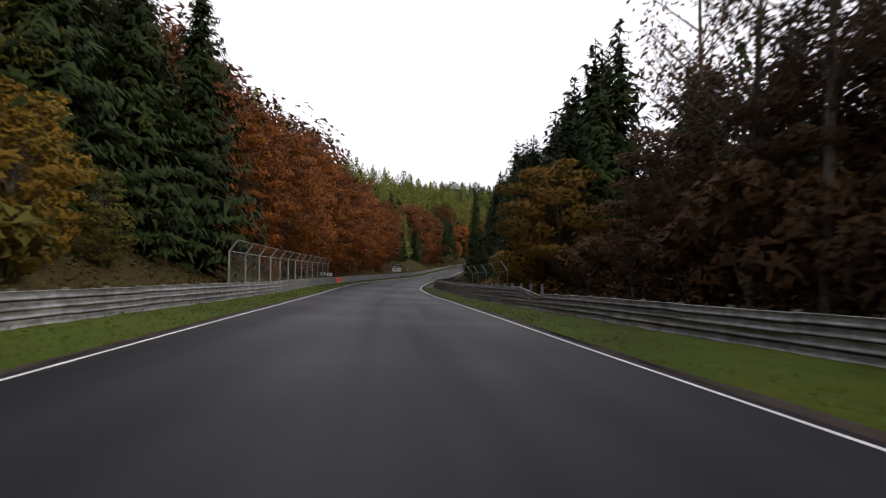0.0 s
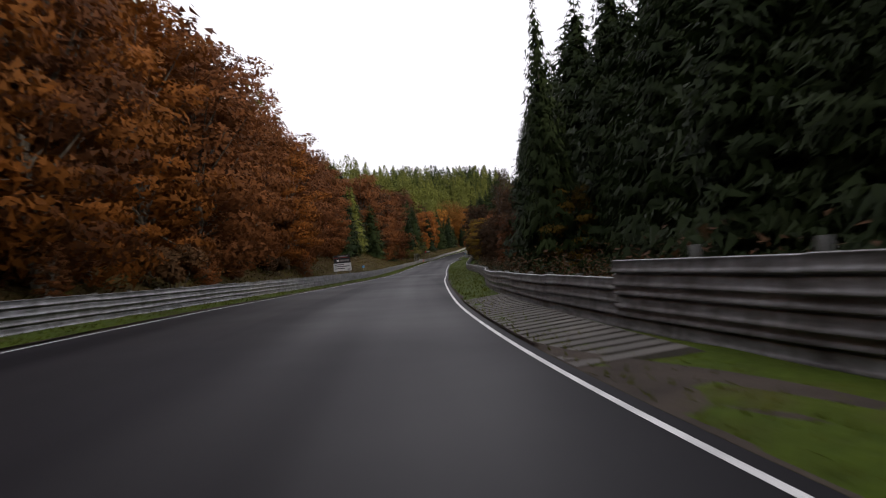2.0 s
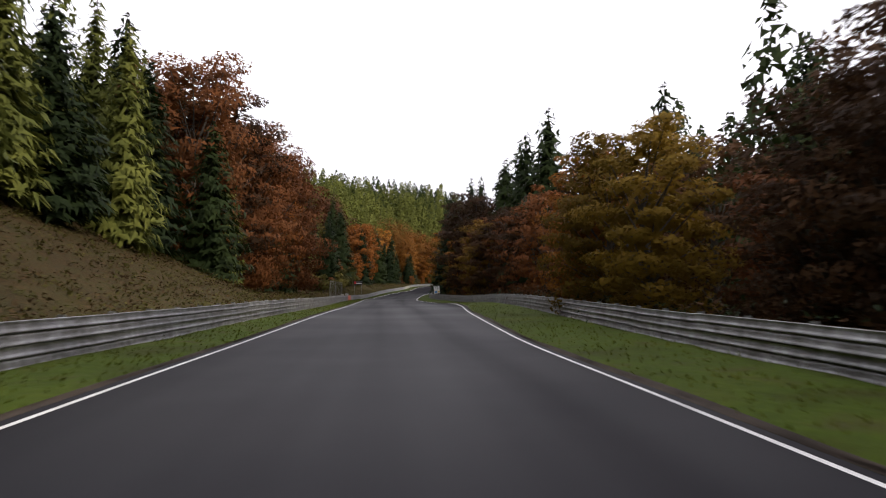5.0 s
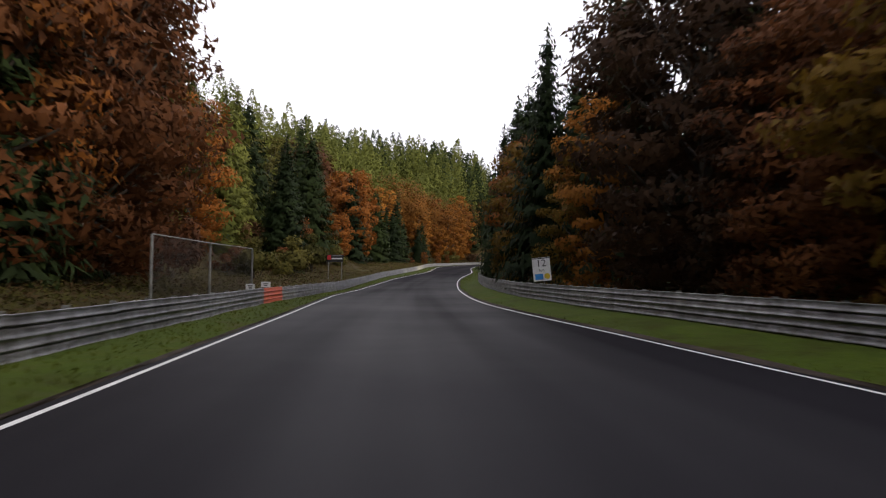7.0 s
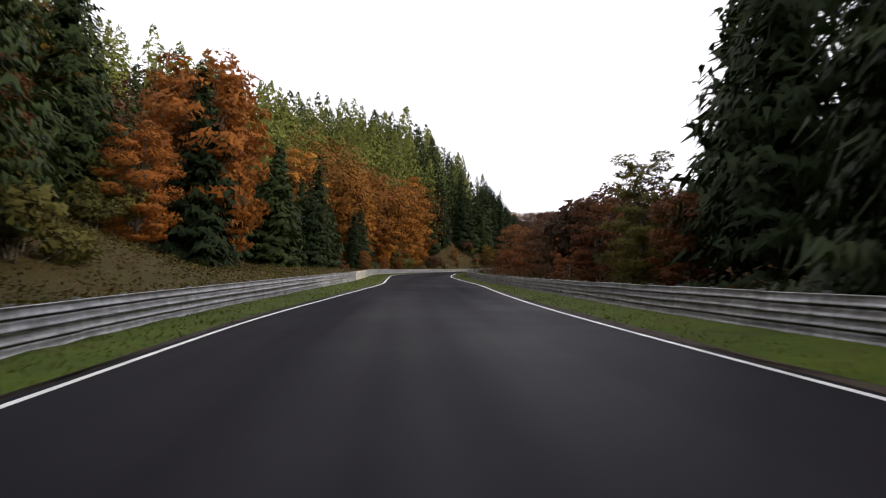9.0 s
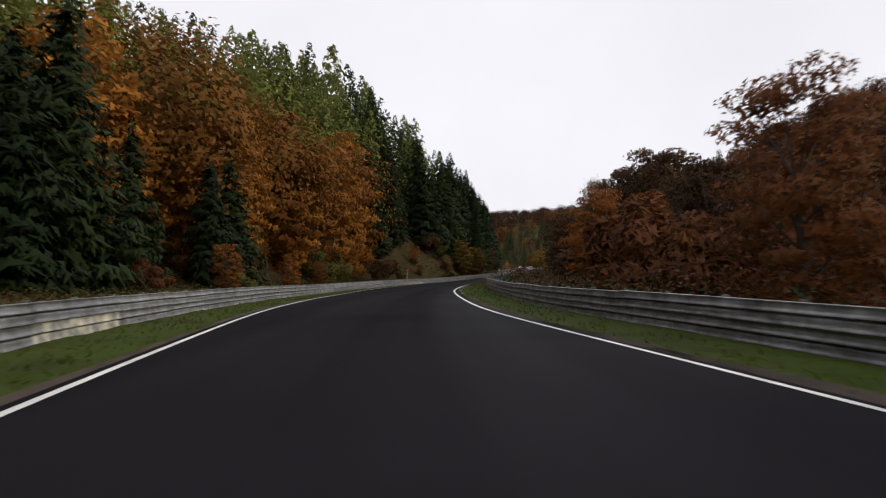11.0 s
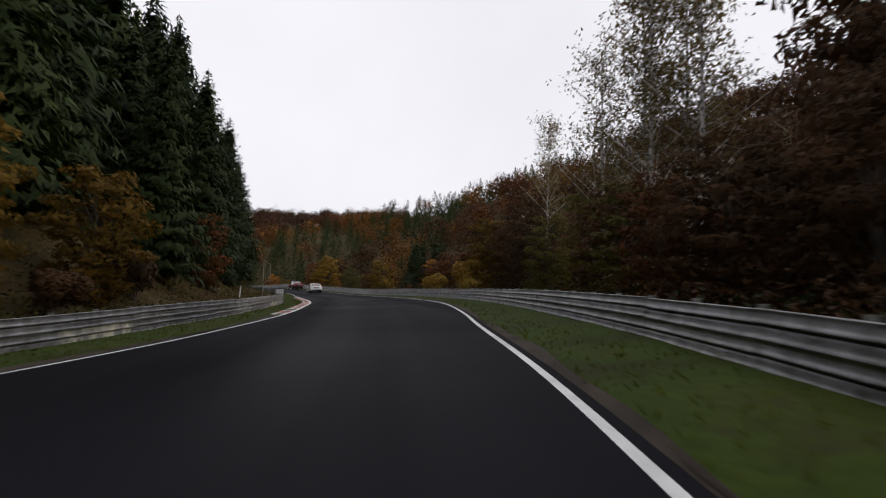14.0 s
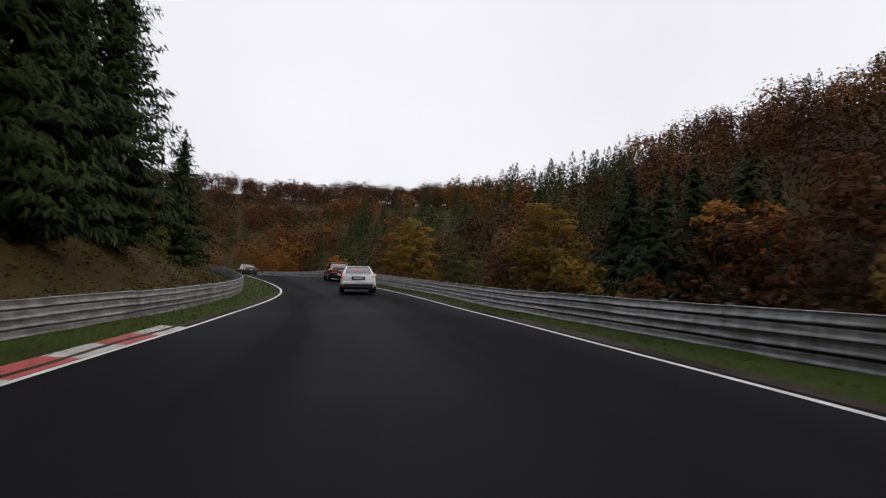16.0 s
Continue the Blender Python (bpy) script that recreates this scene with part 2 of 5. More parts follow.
WHITE = mottled("white_panel", [(0.3, (0.66, 0.66, 0.66)), (0.7, (0.8, 0.8, 0.79))], 3.0, 0.45, relief=0.03)
BLACK = mottled("black_panel", [(0.3, (0.012, 0.012, 0.013)), (0.7, (0.025, 0.024, 0.025))], 3.0, 0.45, relief=0.03)
GREY = mottled("grey_print", [(0.3, (0.2, 0.2, 0.2)), (0.7, (0.3, 0.3, 0.3))], 3.0, 0.5, relief=0.03)
RED = mottled("red_print", [(0.3, (0.4, 0.02, 0.02)), (0.7, (0.55, 0.03, 0.03))], 3.0, 0.5, relief=0.03)
BLUE = mottled("blue_print", [(0.3, (0.02, 0.2, 0.55)), (0.7, (0.03, 0.28, 0.7))], 3.0, 0.5, relief=0.03)
YELLOW = mottled("yellow_print", [(0.3, (0.6, 0.42, 0.02)), (0.7, (0.75, 0.55, 0.03))], 3.0, 0.5, relief=0.03)


def ground_material():
    """Leaf litter and dry grass on the slopes, greener meadow where it is flat."""
    m, nt, b = material("hillside", 0.9, 0.0, 0.1)
    litter = ramp(nt, noise_at(nt, 0.3, 6.0, 0.65), [(0.3, (0.026, 0.018, 0.008)), (0.5, (0.052, 0.033, 0.014)), (0.75, (0.056, 0.045, 0.016))])
    meadow = ramp(nt, noise_at(nt, 0.25, 6.0, 0.65), [(0.3, (0.05, 0.036, 0.015)), (0.55, (0.07, 0.054, 0.02)), (0.75, (0.046, 0.054, 0.014))])
    geo = nt.nodes.new("ShaderNodeNewGeometry")
    up = nt.nodes.new("ShaderNodeSeparateXYZ")
    nt.links.new(geo.outputs["Normal"], up.inputs["Vector"])
    flat = nt.nodes.new("ShaderNodeMapRange")
    flat.inputs["From Min"].default_value, flat.inputs["From Max"].default_value = 0.9, 0.98
    nt.links.new(up.outputs["Z"], flat.inputs["Value"])
    col = blend(nt, flat.outputs["Result"], litter, meadow)
    grain = noise_at(nt, 9.0, 4.0)
    col = blend(nt, 0.85, col, ramp(nt, grain, [(0.3, (0.35, 0.37, 0.35)), (0.7, (1.5, 1.45, 1.4))]), "MULTIPLY")
    clump = noise_at(nt, 1.6, 4.0, 0.65)
    col = blend(nt, ramp(nt, clump, [(0.42, (0, 0, 0)), (0.62, (0.6, 0.6, 0.6))]), col, (0.042, 0.042, 0.014))
    nt.links.new(col, b.inputs["Base Color"])
    bump(nt, b, grain, 1.0, 0.12)
    return m


HILLSIDE = ground_material()

# ---- the line of the track ----
SPINE = [(3.5, -60.08), (1.1, -25.08), (-0.83, -0.07), (-2.34, 24.87), (-3.35, 49.9), (-3.53, 74.9), (-2.69, 99.88), (-1.13, 124.74), (1.09, 149.68), (3.64, 174.55), (6.23, 199.34), (9.0, 224.19), (11.97, 249.02), (15.42, 273.66), (19.96, 298.16), (25.5, 322.49), (31.67, 346.61), (39.31, 370.43), (49.18, 393.26), (61.45, 414.98), (75.49, 435.46), (90.13, 455.88), (103.47, 477.02), (115.3, 499.0), (124.08, 521.98), (130.22, 545.95), (134.86, 570.98), (134.25, 594.05), (126.23, 619.11), (111.2, 642.16), (92.19, 663.17)]
PROFILE = [(-60, 3.113), (-5, 1.433), (21, 0.639), (40, -0.016), (60, -0.582), (71, -0.839), (77, -0.931), (100, -1.126), (125, -1.397), (140, -1.529), (150, -1.574), (160, -1.546), (174, -1.385), (180, -1.346), (195.5, -1.15), (202.5, -1.091), (223, -1.028), (240, -1.057), (250.5, -1.045), (260, -0.985), (280, -0.775), (300, -0.28), (320, 0.334), (340, 1.047), (360, 1.719), (380, 2.456), (423.5, 4.126), (459, 5.743), (473.5, 6.351), (503.5, 7.364), (540, 8.569), (560, 9.45), (580, 10.544), (639.5, 11.197), (700, 12.407)]
BANK = [(-60, -0.67), (-5, -0.67), (24.5, -1.37), (58.5, -3.07), (63, -3.13), (87.5, -2.46), (100, -1.75), (111, -1.41), (132, -1.19), (157, -0.54), (202, 1.52), (217.5, 1.68), (222, 1.51), (240, -0.05), (280, 1.12), (299.5, 1.07), (337, -1.53), (360, -2.31), (379, -1.39), (401, 0.19), (427.5, 1.02), (450, 3.23), (464, 3.69), (500, 3.37), (520.5, 3.82), (540, 3.3), (560, 3.31), (580, 3.07), (617.5, 2.17), (639.5, 2.08), (700, 2.08)]
EDGE_LEFT = [(-60, -3.61), (-5, -3.61), (23, -4.07), (50, -4.87), (74, -5.85), (80, -5.95), (90, -5.67), (109.5, -4.68), (138.5, -3.74), (178.5, -3.55), (208.5, -3.22), (218, -3.2), (239, -3.42), (271, -4.38), (288, -3.91), (310, -3.71), (315.5, -3.44), (336.5, -2.08), (342, -1.93), (345.5, -2.06), (359.5, -2.99), (368, -3.77), (378.5, -4.94), (388, -5.71), (398, -6.34), (408, -7.28), (417, -8.26), (428, -8.62), (441.5, -8.42), (447, -8.13), (451, -7.59), (459.5, -5.93), (464, -5.22), (468.5, -4.73), (477, -4.15), (482, -3.97), (493, -3.87), (504, -3.61), (524, -3.78), (528, -3.72), (538, -3.17), (548.5, -2.01), (556, -1.61), (560, -1.62), (565.5, -1.81), (585, -2.99), (597.5, -3.47), (639.5, -3.76), (700, -3.76)]
EDGE_RIGHT = [(-60, 3.92), (-5, 3.92), (40.5, 3.78), (44, 3.66), (50, 3.24), (60, 2.78), (73, 2.02), (78, 1.9), (86, 1.88), (129, 3.0), (152, 2.95), (180, 3.11), (199, 4.09), (210, 5.1), (222, 5.7), (240.5, 5.44), (246, 5.08), (256, 4.16), (261, 3.92), (265, 3.86), (282, 4.02), (312.5, 4.47), (328, 4.9), (340, 5.35), (345.5, 5.43), (350.5, 5.26), (360.5, 4.6), (365, 4.16), (377, 2.67), (396, 1.34), (401, 1.17), (428, 0.83), (444.5, 1.16), (448, 1.29), (458, 2.19), (469, 2.67), (491.5, 4.76), (496, 4.99), (503, 5.15), (508, 5.17), (518, 4.77), (527.5, 4.57), (558, 4.92), (568, 4.74), (598, 4.0), (639.5, 3.99), (700, 3.99)]
RAIL_LEFT = [(-60, 3.01), (-5, 3.01), (0, 2.97), (10, 2.58), (20, 2.36), (40, 2.03), (65, 1.95), (80, 1.5), (87, 1.43), (100, 1.75), (120, 1.81), (134, 2.17), (181, 1.83), (221, 1.72), (256.5, 1.97), (260, 1.87), (270, 1.29), (282, 1.04), (294, 1.42), (331, 2.27), (338, 2.31), (358, 1.88), (368, 2.04), (380, 1.95), (398, 2.21), (408, 1.9), (418, 1.06), (428, 0.6), (439.5, 0.88), (464, 2.0), (471, 2.18), (478, 2.2), (498, 1.94), (503.5, 1.96), (508, 2.01), (516.5, 2.35), (519.5, 2.38), (528, 2.17), (536.5, 1.64), (540, 1.55), (548, 1.66), (558, 1.98), (565, 2.04), (599, 1.73), (639.5, 1.95), (700, 1.95)]
RAIL_RIGHT = [(-60, 3.64), (-5, 3.64), (2, 3.53), (20, 2.58), (40, 2.01), (45, 1.96), (57, 2.25), (65, 2.29), (70, 2.12), (80, 1.39), (87, 1.28), (93, 1.33), (99, 1.53), (109, 2.3), (111.5, 2.4), (131, 2.71), (147, 2.4), (153.5, 2.38), (160, 2.46), (180, 3.21), (197, 3.28), (223.5, 2.94), (263.5, 1.97), (274, 1.83), (283, 1.81), (328, 2.34), (338, 2.1), (348.5, 1.67), (356.5, 1.55), (368, 1.74), (378, 1.73), (388, 1.94), (395, 1.96), (417, 1.55), (436, 1.57), (440, 1.65), (448, 2.01), (467, 2.34), (478, 2.15), (497, 2.02), (508, 1.7), (518, 1.68), (526, 1.26), (538, 0.97), (547, 1.15), (559.5, 1.17), (598, 2.19), (639.5, 2.13), (700, 2.13)]


def spline(points, step):
    """A Catmull-Rom line through points, at even steps."""
    p = np.array(points, float)
    p = np.vstack([2 * p[0] - p[1], p, 2 * p[-1] - p[-2]])
    u = np.linspace(0, 1, 40, endpoint=False)[:, None]
    runs = []
    for a, b, c, d in zip(p[:-3], p[1:-2], p[2:-1], p[3:]):
        runs.append(0.5 * (2 * b + (c - a) * u + (2 * a - 5 * b + 4 * c - d) * u**2 + (3 * b - a - 3 * c + d) * u**3))
    q = np.vstack(runs)
    s = np.r_[0, np.cumsum(np.linalg.norm(np.diff(q, axis=0), axis=1))]
    k = np.argmin(np.linalg.norm(q, axis=1))
    even = np.arange(s[0], s[-1], step)
    return even - s[k], np.stack([np.interp(even, s, q[:, 0]), np.interp(even, s, q[:, 1])], 1)


LINE_S, LINE = spline(SPINE, 1.0)
AHEAD = np.gradient(LINE, axis=0)
AHEAD /= np.linalg.norm(AHEAD, axis=1)[:, None]
ASIDE = np.stack([AHEAD[:, 1], -AHEAD[:, 0]], 1)
S_END = float(LINE_S[-1])


def soft(table, column):
    """A table over the line's length, eased between its rows."""
    t = np.array(table, float)
    v = np.interp(LINE_S, t[:, 0], t[:, column])
    w = np.hanning(13)
    return np.convolve(np.pad(v, 6, mode="edge"), w / w.sum(), mode="valid")


ROAD_Z, TILT = soft(PROFILE, 1), np.tan(np.radians(soft(BANK, 1)))
LEFT, RIGHT = soft(EDGE_LEFT, 1), soft(EDGE_RIGHT, 1)
RAIL_L, RAIL_R = LEFT - soft(RAIL_LEFT, 1), RIGHT + soft(RAIL_RIGHT, 1)
RISE_R = soft([(-60, 0.05), (25, 0.05), (42, 0.08), (88, 0.05), (100, -0.08), (150, -0.08), (170, 0), (228, 0.05), (245, 0.2), (285, 0.2), (305, 0.04), (350, 0.05), (370, 0.04),
               (385, -0.05), (415, -0.07), (425, -0.12), (448, -0.12), (460, 0.02), (480, 0.07), (500, 0.08), (530, 0.05), (650, 0)], 1)


def on_line(s, values):
    return np.interp(s, LINE_S, values)


def place(s, l, up=0.0):
    """The point l metres right of the line at s, up metres over the banked surface."""
    x = on_line(s, LINE[:, 0]) + l * on_line(s, ASIDE[:, 0])
    y = on_line(s, LINE[:, 1]) + l * on_line(s, ASIDE[:, 1])
    return Vector((float(x), float(y), float(on_line(s, ROAD_Z) + l * on_line(s, TILT) + up)))


def heading(s):
    """Degrees by which the line's direction at s is turned from +y, to the left."""
    return math.degrees(math.atan2(-on_line(s, AHEAD[:, 0]), on_line(s, AHEAD[:, 1])))


def ease(v, a, b):
    t = np.clip((v - a) / (b - a), 0, 1)
    return t * t * (3 - 2 * t)


def flat_width(s):
    """The meadow strip behind the left rail, before the slope."""
    return 1.5 + 7 * ease(s, 215, 240) * (1 - ease(s, 305, 325)) + 8 * ease(s, 325, 345) * (1 - ease(s, 440, 462))


WAVES = np.random.RandomState(3).uniform(-1, 1, (10, 4))


def rolling(x, y):
    """Low uneven swells."""
    z = 0
    for k, (a, b, c, d) in enumerate(WAVES):
        f = 0.02 * 1.5**k
        z = z + np.sin((a * x + b * y) * f * 2 + 9 * c + k) * np.cos((d * x - a * y) * f * 2 + 7 * d) / 1.45**k
    return z


def nearest(x, y):
    """For arrays of places: index of the nearest piece of the line, and the distance to its right."""
    x, y = np.ravel(x), np.ravel(y)
    k = np.empty(len(x), int)
    for i in range(0, len(x), 4000):
        d = (x[i:i + 4000, None] - LINE[None, :, 0]) ** 2 + (y[i:i + 4000, None] - LINE[None, :, 1]) ** 2
        k[i:i + 4000] = d.argmin(1)
    off = np.stack([x - LINE[k, 0], y - LINE[k, 1]], 1)
    side = np.sign((off * ASIDE[k]).sum(1))
    return k, np.where(side == 0, 1, side) * np.linalg.norm(off, axis=1)


def terrain(x, y):
    k, l = nearest(x, y)
    s = LINE_S[k]
    lo, hi = RAIL_L[k] - 0.9, RAIL_R[k] + 0.9
    within = (l > lo) & (l < hi)
    d = np.where(l < 0, lo - l, l - hi).clip(0)
    edge = ROAD_Z[k] + np.where(l < 0, lo, hi) * TILT[k] + np.where(l < 0, 0, RISE_R[k])
    f = flat_width(s)
    left = 0.1 * np.minimum(d, f) + (0.65 - 0.2 * ease(s, 170, 240) * (1 - ease(s, 365, 410)) + 0.18 * ease(s, 370, 410) + 0.15 * ease(s, 455, 475) - 0.5 * ease(s, 552, 590)) * (np.sqrt((d - f).clip(0) ** 2 + 4) - 2)
    top = 96 - 64 * ease(s, 345, 415)
    left = left / (1 + (left / top) ** 4) ** 0.25 + 0.08 * (d - 70).clip(0, 120) * (1 - ease(s, 345, 415))
    crest = np.clip(44 + 0.14 * (650 - np.ravel(y)), 40, 78)
    run = np.clip((d - 22) / np.maximum(285 - LINE[k, 0] - 30, 60), 0, 1.6)
    right = -2.2 * ease(d, 0.5, 12) - 2.5 * ease(d, 10, 35) + crest * np.tanh(1.25 * run) / 0.85
    right = right + 8 * ease(np.ravel(y), 700, 860) * ease(d, 30, 90)
    z = edge + np.where(l < 0, left, right) + rolling(np.ravel(x), np.ravel(y)) * (0.2 * ease(d, 1, 6) + 1.1 * ease(d, 15, 60))
    return np.where(within, ROAD_Z[k] + l * TILT[k] - 0.25, z - 0.02)


def mesh_of(name, verts, faces, mats, smooth=False, which=None):
    """One mesh from arrays: verts (n, 3), faces (m, 3 or 4)."""
    me = bpy.data.meshes.new(name)
    verts, faces = np.asarray(verts, np.float32), np.asarray(faces, np.int32)
    n = faces.shape[1]
    me.vertices.add(len(verts))
    me.vertices.foreach_set("co", verts.ravel())
    me.loops.add(faces.size)
    me.loops.foreach_set("vertex_index", faces.ravel())
    me.polygons.add(len(faces))
    me.polygons.foreach_set("loop_start", np.arange(0, faces.size, n, dtype=np.int32))
    me.polygons.foreach_set("loop_total", np.full(len(faces), n, np.int32))
    for m in mats:
        me.materials.append(m)
    if which is not None:
        me.polygons.foreach_set("material_index", np.asarray(which, np.int32))
    if smooth:
        me.polygons.foreach_set("use_smooth", np.ones(len(faces), bool))
    me.update(calc_edges=True)
    me.validate()
    return me


def grid_faces(rows, cols):
    i = np.arange(rows - 1)[:, None] * cols + np.arange(cols - 1)[None, :]
    return np.stack([i, i + 1, i + cols + 1, i + cols], -1).reshape(-1, 4)


def part(name, bm, mat, parent=None, label=""):
    """Links a bmesh as one mesh object, under a thing or a part."""
    me = bpy.data.meshes.new(name)
    bm.to_mesh(me)
    bm.free()
    me.materials.append(mat)
    ob = new(name, me)
    if parent:
        ob.parent = parent
    if label:
        ob["label"] = label
    return ob


def box(bm, size, at=(0, 0, 0), bevel=0.0, turn=None):
    got = bmesh.ops.create_cube(bm, size=1.0)
    m = Matrix.Translation(at) @ (turn or Matrix.Identity(4)) @ Matrix.Diagonal((*size, 1))
    bmesh.ops.transform(bm, matrix=m, verts=got["verts"])
    if bevel:
        edges = list({e for v in got["verts"] for e in v.link_edges})
        bmesh.ops.bevel(bm, geom=edges, offset=bevel, segments=1, affect="EDGES")
    return bm


def tube(bm, a, b, ra, rb, sides=8):
    a, b = Vector(a), Vector(b)
    d = b - a
    m = Matrix.Translation((a + b) / 2) @ d.to_track_quat("Z", "Y").to_matrix().to_4x4()
    bmesh.ops.create_cone(bm, cap_ends=True, segments=sides, radius1=ra, radius2=rb, depth=d.length, matrix=m)
    return bm


# ---- ground, road, verges ----


def lines(lo, hi, inner_lo, inner_hi, fine):
    inner = np.arange(inner_lo, inner_hi, fine)
    grow = np.cumsum(fine * 1.25 ** np.arange(1, 40))
    a, b = inner_lo - grow, inner_hi + grow
    return np.r_[a[a > lo][::-1], inner, b[b < hi]]


def build_ground():
    gx, gy = lines(-4000, 4000, -70, 210, 3.0), lines(-4000, 4500, -70, 690, 3.0)
    x, y = np.meshgrid(gx, gy)
    z = terrain(x, y)
    me = mesh_of("ground", np.stack([x.ravel(), y.ravel(), z], 1), grid_faces(len(gy), len(gx)), [HILLSIDE], True)
    tagged(new("ground", me), "hillside of dry grass and brown leaf litter along the track", "ground", kind="structure")


def ribbon(name, s0, s1, inner, outer, up_in, up_out, mat, step=1.0, cols=2, wobble=0.0, crown=0.0):
    """A strip along the line between two offsets."""
    s = np.arange(s0, s1 + 0.01, step)
    rng = np.random.RandomState(len(name) + int(abs(s0)))
    out = []
    for c in range(cols):
        f = c / (cols - 1)
        l = on_line(s, inner) * (1 - f) + on_line(s, outer) * f
        if wobble and 0 < c < cols - 1:
            l = l + rng.uniform(-wobble, wobble, len(s))
        x = on_line(s, LINE[:, 0]) + l * on_line(s, ASIDE[:, 0])
        y = on_line(s, LINE[:, 1]) + l * on_line(s, ASIDE[:, 1])
        z = on_line(s, ROAD_Z) + l * on_line(s, TILT) + up_in * (1 - f) + up_out * f + crown * math.sin(math.pi * f)
        if wobble:
            z = z + rng.uniform(-wobble, wobble, len(s)) * 0.4 * (0 < c < cols - 1)
        if name == "verge_right":
            z = z + on_line(s, RISE_R) * f**0.7
        if name == "shoulder_right":
            z = z + on_line(s, RISE_R) * 0.42 * f * on_line(s, outer - inner).clip(0, 1.3)
        out.append(np.stack([x, y, z], 1))
    v = np.stack(out, 1).reshape(-1, 3)
    faces = grid_faces(len(s), cols)[:, ::-1]
    me = mesh_of(name, v, faces, [mat], True)
    across = on_line(s, inner)[:, None] + (on_line(s, outer) - on_line(s, inner))[:, None] * np.linspace(0, 1, cols)[None]
    uv = np.stack([across.ravel(), np.repeat(s, cols)], 1)[faces.ravel()]
    me.uv_layers.new(name="along").data.foreach_set("uv", uv.astype(np.float32).ravel())
    return new(name, me)


LINE_HALF = 0.034 + 0.018 * ease(LINE_S, 150, 330)
build_ground()
tagged(ribbon("road", -58, S_END - 2, LEFT, RIGHT, 0, 0, ASPHALT, cols=7), "damp dark grey asphalt race track", "road", kind="structure")
tagged(ribbon("road_line_left", -58, S_END - 2, LEFT + 0.175 - LINE_HALF, LEFT + 0.175 + LINE_HALF, 0.004, 0.004, PAINT), "white painted edge line on the asphalt", "road marking", kind="structure")
tagged(ribbon("road_line_right", -58, S_END - 2, RIGHT - 0.175 - LINE_HALF, RIGHT - 0.175 + LINE_HALF, 0.004, 0.004, PAINT), "white painted edge line on the asphalt", "road marking", kind="structure")
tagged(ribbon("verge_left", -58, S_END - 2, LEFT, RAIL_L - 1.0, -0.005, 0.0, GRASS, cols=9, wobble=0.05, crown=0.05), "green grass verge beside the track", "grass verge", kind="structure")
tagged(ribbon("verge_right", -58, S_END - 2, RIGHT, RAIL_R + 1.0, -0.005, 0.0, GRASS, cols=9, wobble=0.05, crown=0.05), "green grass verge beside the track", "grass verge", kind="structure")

APRON = ease(LINE_S, 386, 390) * (1 - ease(LINE_S, 450, 454)) + ease(LINE_S, 74, 76) * (1 - ease(LINE_S, 88, 90))
GRAVEL = 1.1 * ease(LINE_S, 48, 62) * (1 - ease(LINE_S, 74, 78))
SHOULDER = GRAVEL + (1 - 0.9 * APRON) * (0.45 + 0.35 * ease(LINE_S, 250, 400)) * (0.16 + 0.08 * ease(LINE_S, 20, 30) * (1 - ease(LINE_S, 44, 50)) + 0.08 * np.sin(LINE_S * 0.37) + 0.06 * np.sin(LINE_S * 1.13 + 1))
tagged(ribbon("shoulder_right", -58, S_END - 2, RIGHT + 0.005, RIGHT + SHOULDER, 0.0, 0.05, DIRT, step=0.5, cols=4, wobble=0.02), "strip of bare brown earth beside the asphalt", "ground", kind="structure")
tagged(ribbon("shoulder_left", -58, S_END - 2, LEFT - 0.005, LEFT - (SHOULDER - GRAVEL) * 0.5, 0.0, 0.045, DIRT, step=0.5, cols=4, wobble=0.02), "strip of bare brown earth beside the asphalt", "ground", kind="structure")

# ---- guard rails ----
WAVE = [(0.0, 0.0), (0.06, 0.003), (0.083, 0.008), (0.086, 0.015), (0.066, 0.038), (0.056, 0.066), (0.05, 0.1), (0.046, 0.132), (0.04, 0.14), (0.016, 0.147), (0.014, 0.16), (0.083, 0.17), (0.086, 0.177),
        (0.066, 0.2), (0.056, 0.228), (0.05, 0.262), (0.046, 0.294), (0.056, 0.305), (0.05, 0.311), (0.0, 0.314)]


def beam_mesh(length, mat):
    """A corrugated steel beam, its waves towards +y."""
    v = []
    for x in (-length / 2, length / 2):
        v += [(x, y, z * 1.12) for y, z in WAVE] + [(x, y - 0.008, z * 1.12) for y, z in WAVE]
    n = len(WAVE)
    f = []
    for k in range(n - 1):
        f.append((k, k + 1, 2 * n + k + 1, 2 * n + k))
        f.append((n + k, 3 * n + k, 3 * n + k + 1, n + k + 1))
    f += [(0, 2 * n, 3 * n, n), (n - 1, 2 * n - 1, 4 * n - 1, 3 * n - 1)]
    return mesh_of("beam", v, f, [mat])


def post_mesh(height):
    bm = bmesh.new()
    box(bm, (0.06, 0.012, height), (0, 0.05, height / 2))
    box(bm, (0.012, 0.1, height), (0.03, 0, height / 2))
    box(bm, (0.06, 0.012, height), (0, -0.05, height / 2))
    me = bpy.data.meshes.new("post")
    bm.to_mesh(me)
    bm.free()
    me.materials.append(POST)
    return me


BEAM = {m.name: beam_mesh(4.12, m) for m in (STEEL, ORANGE, PALE)}
POST_LOW, POST_HIGH = post_mesh(0.95), post_mesh(1.3)


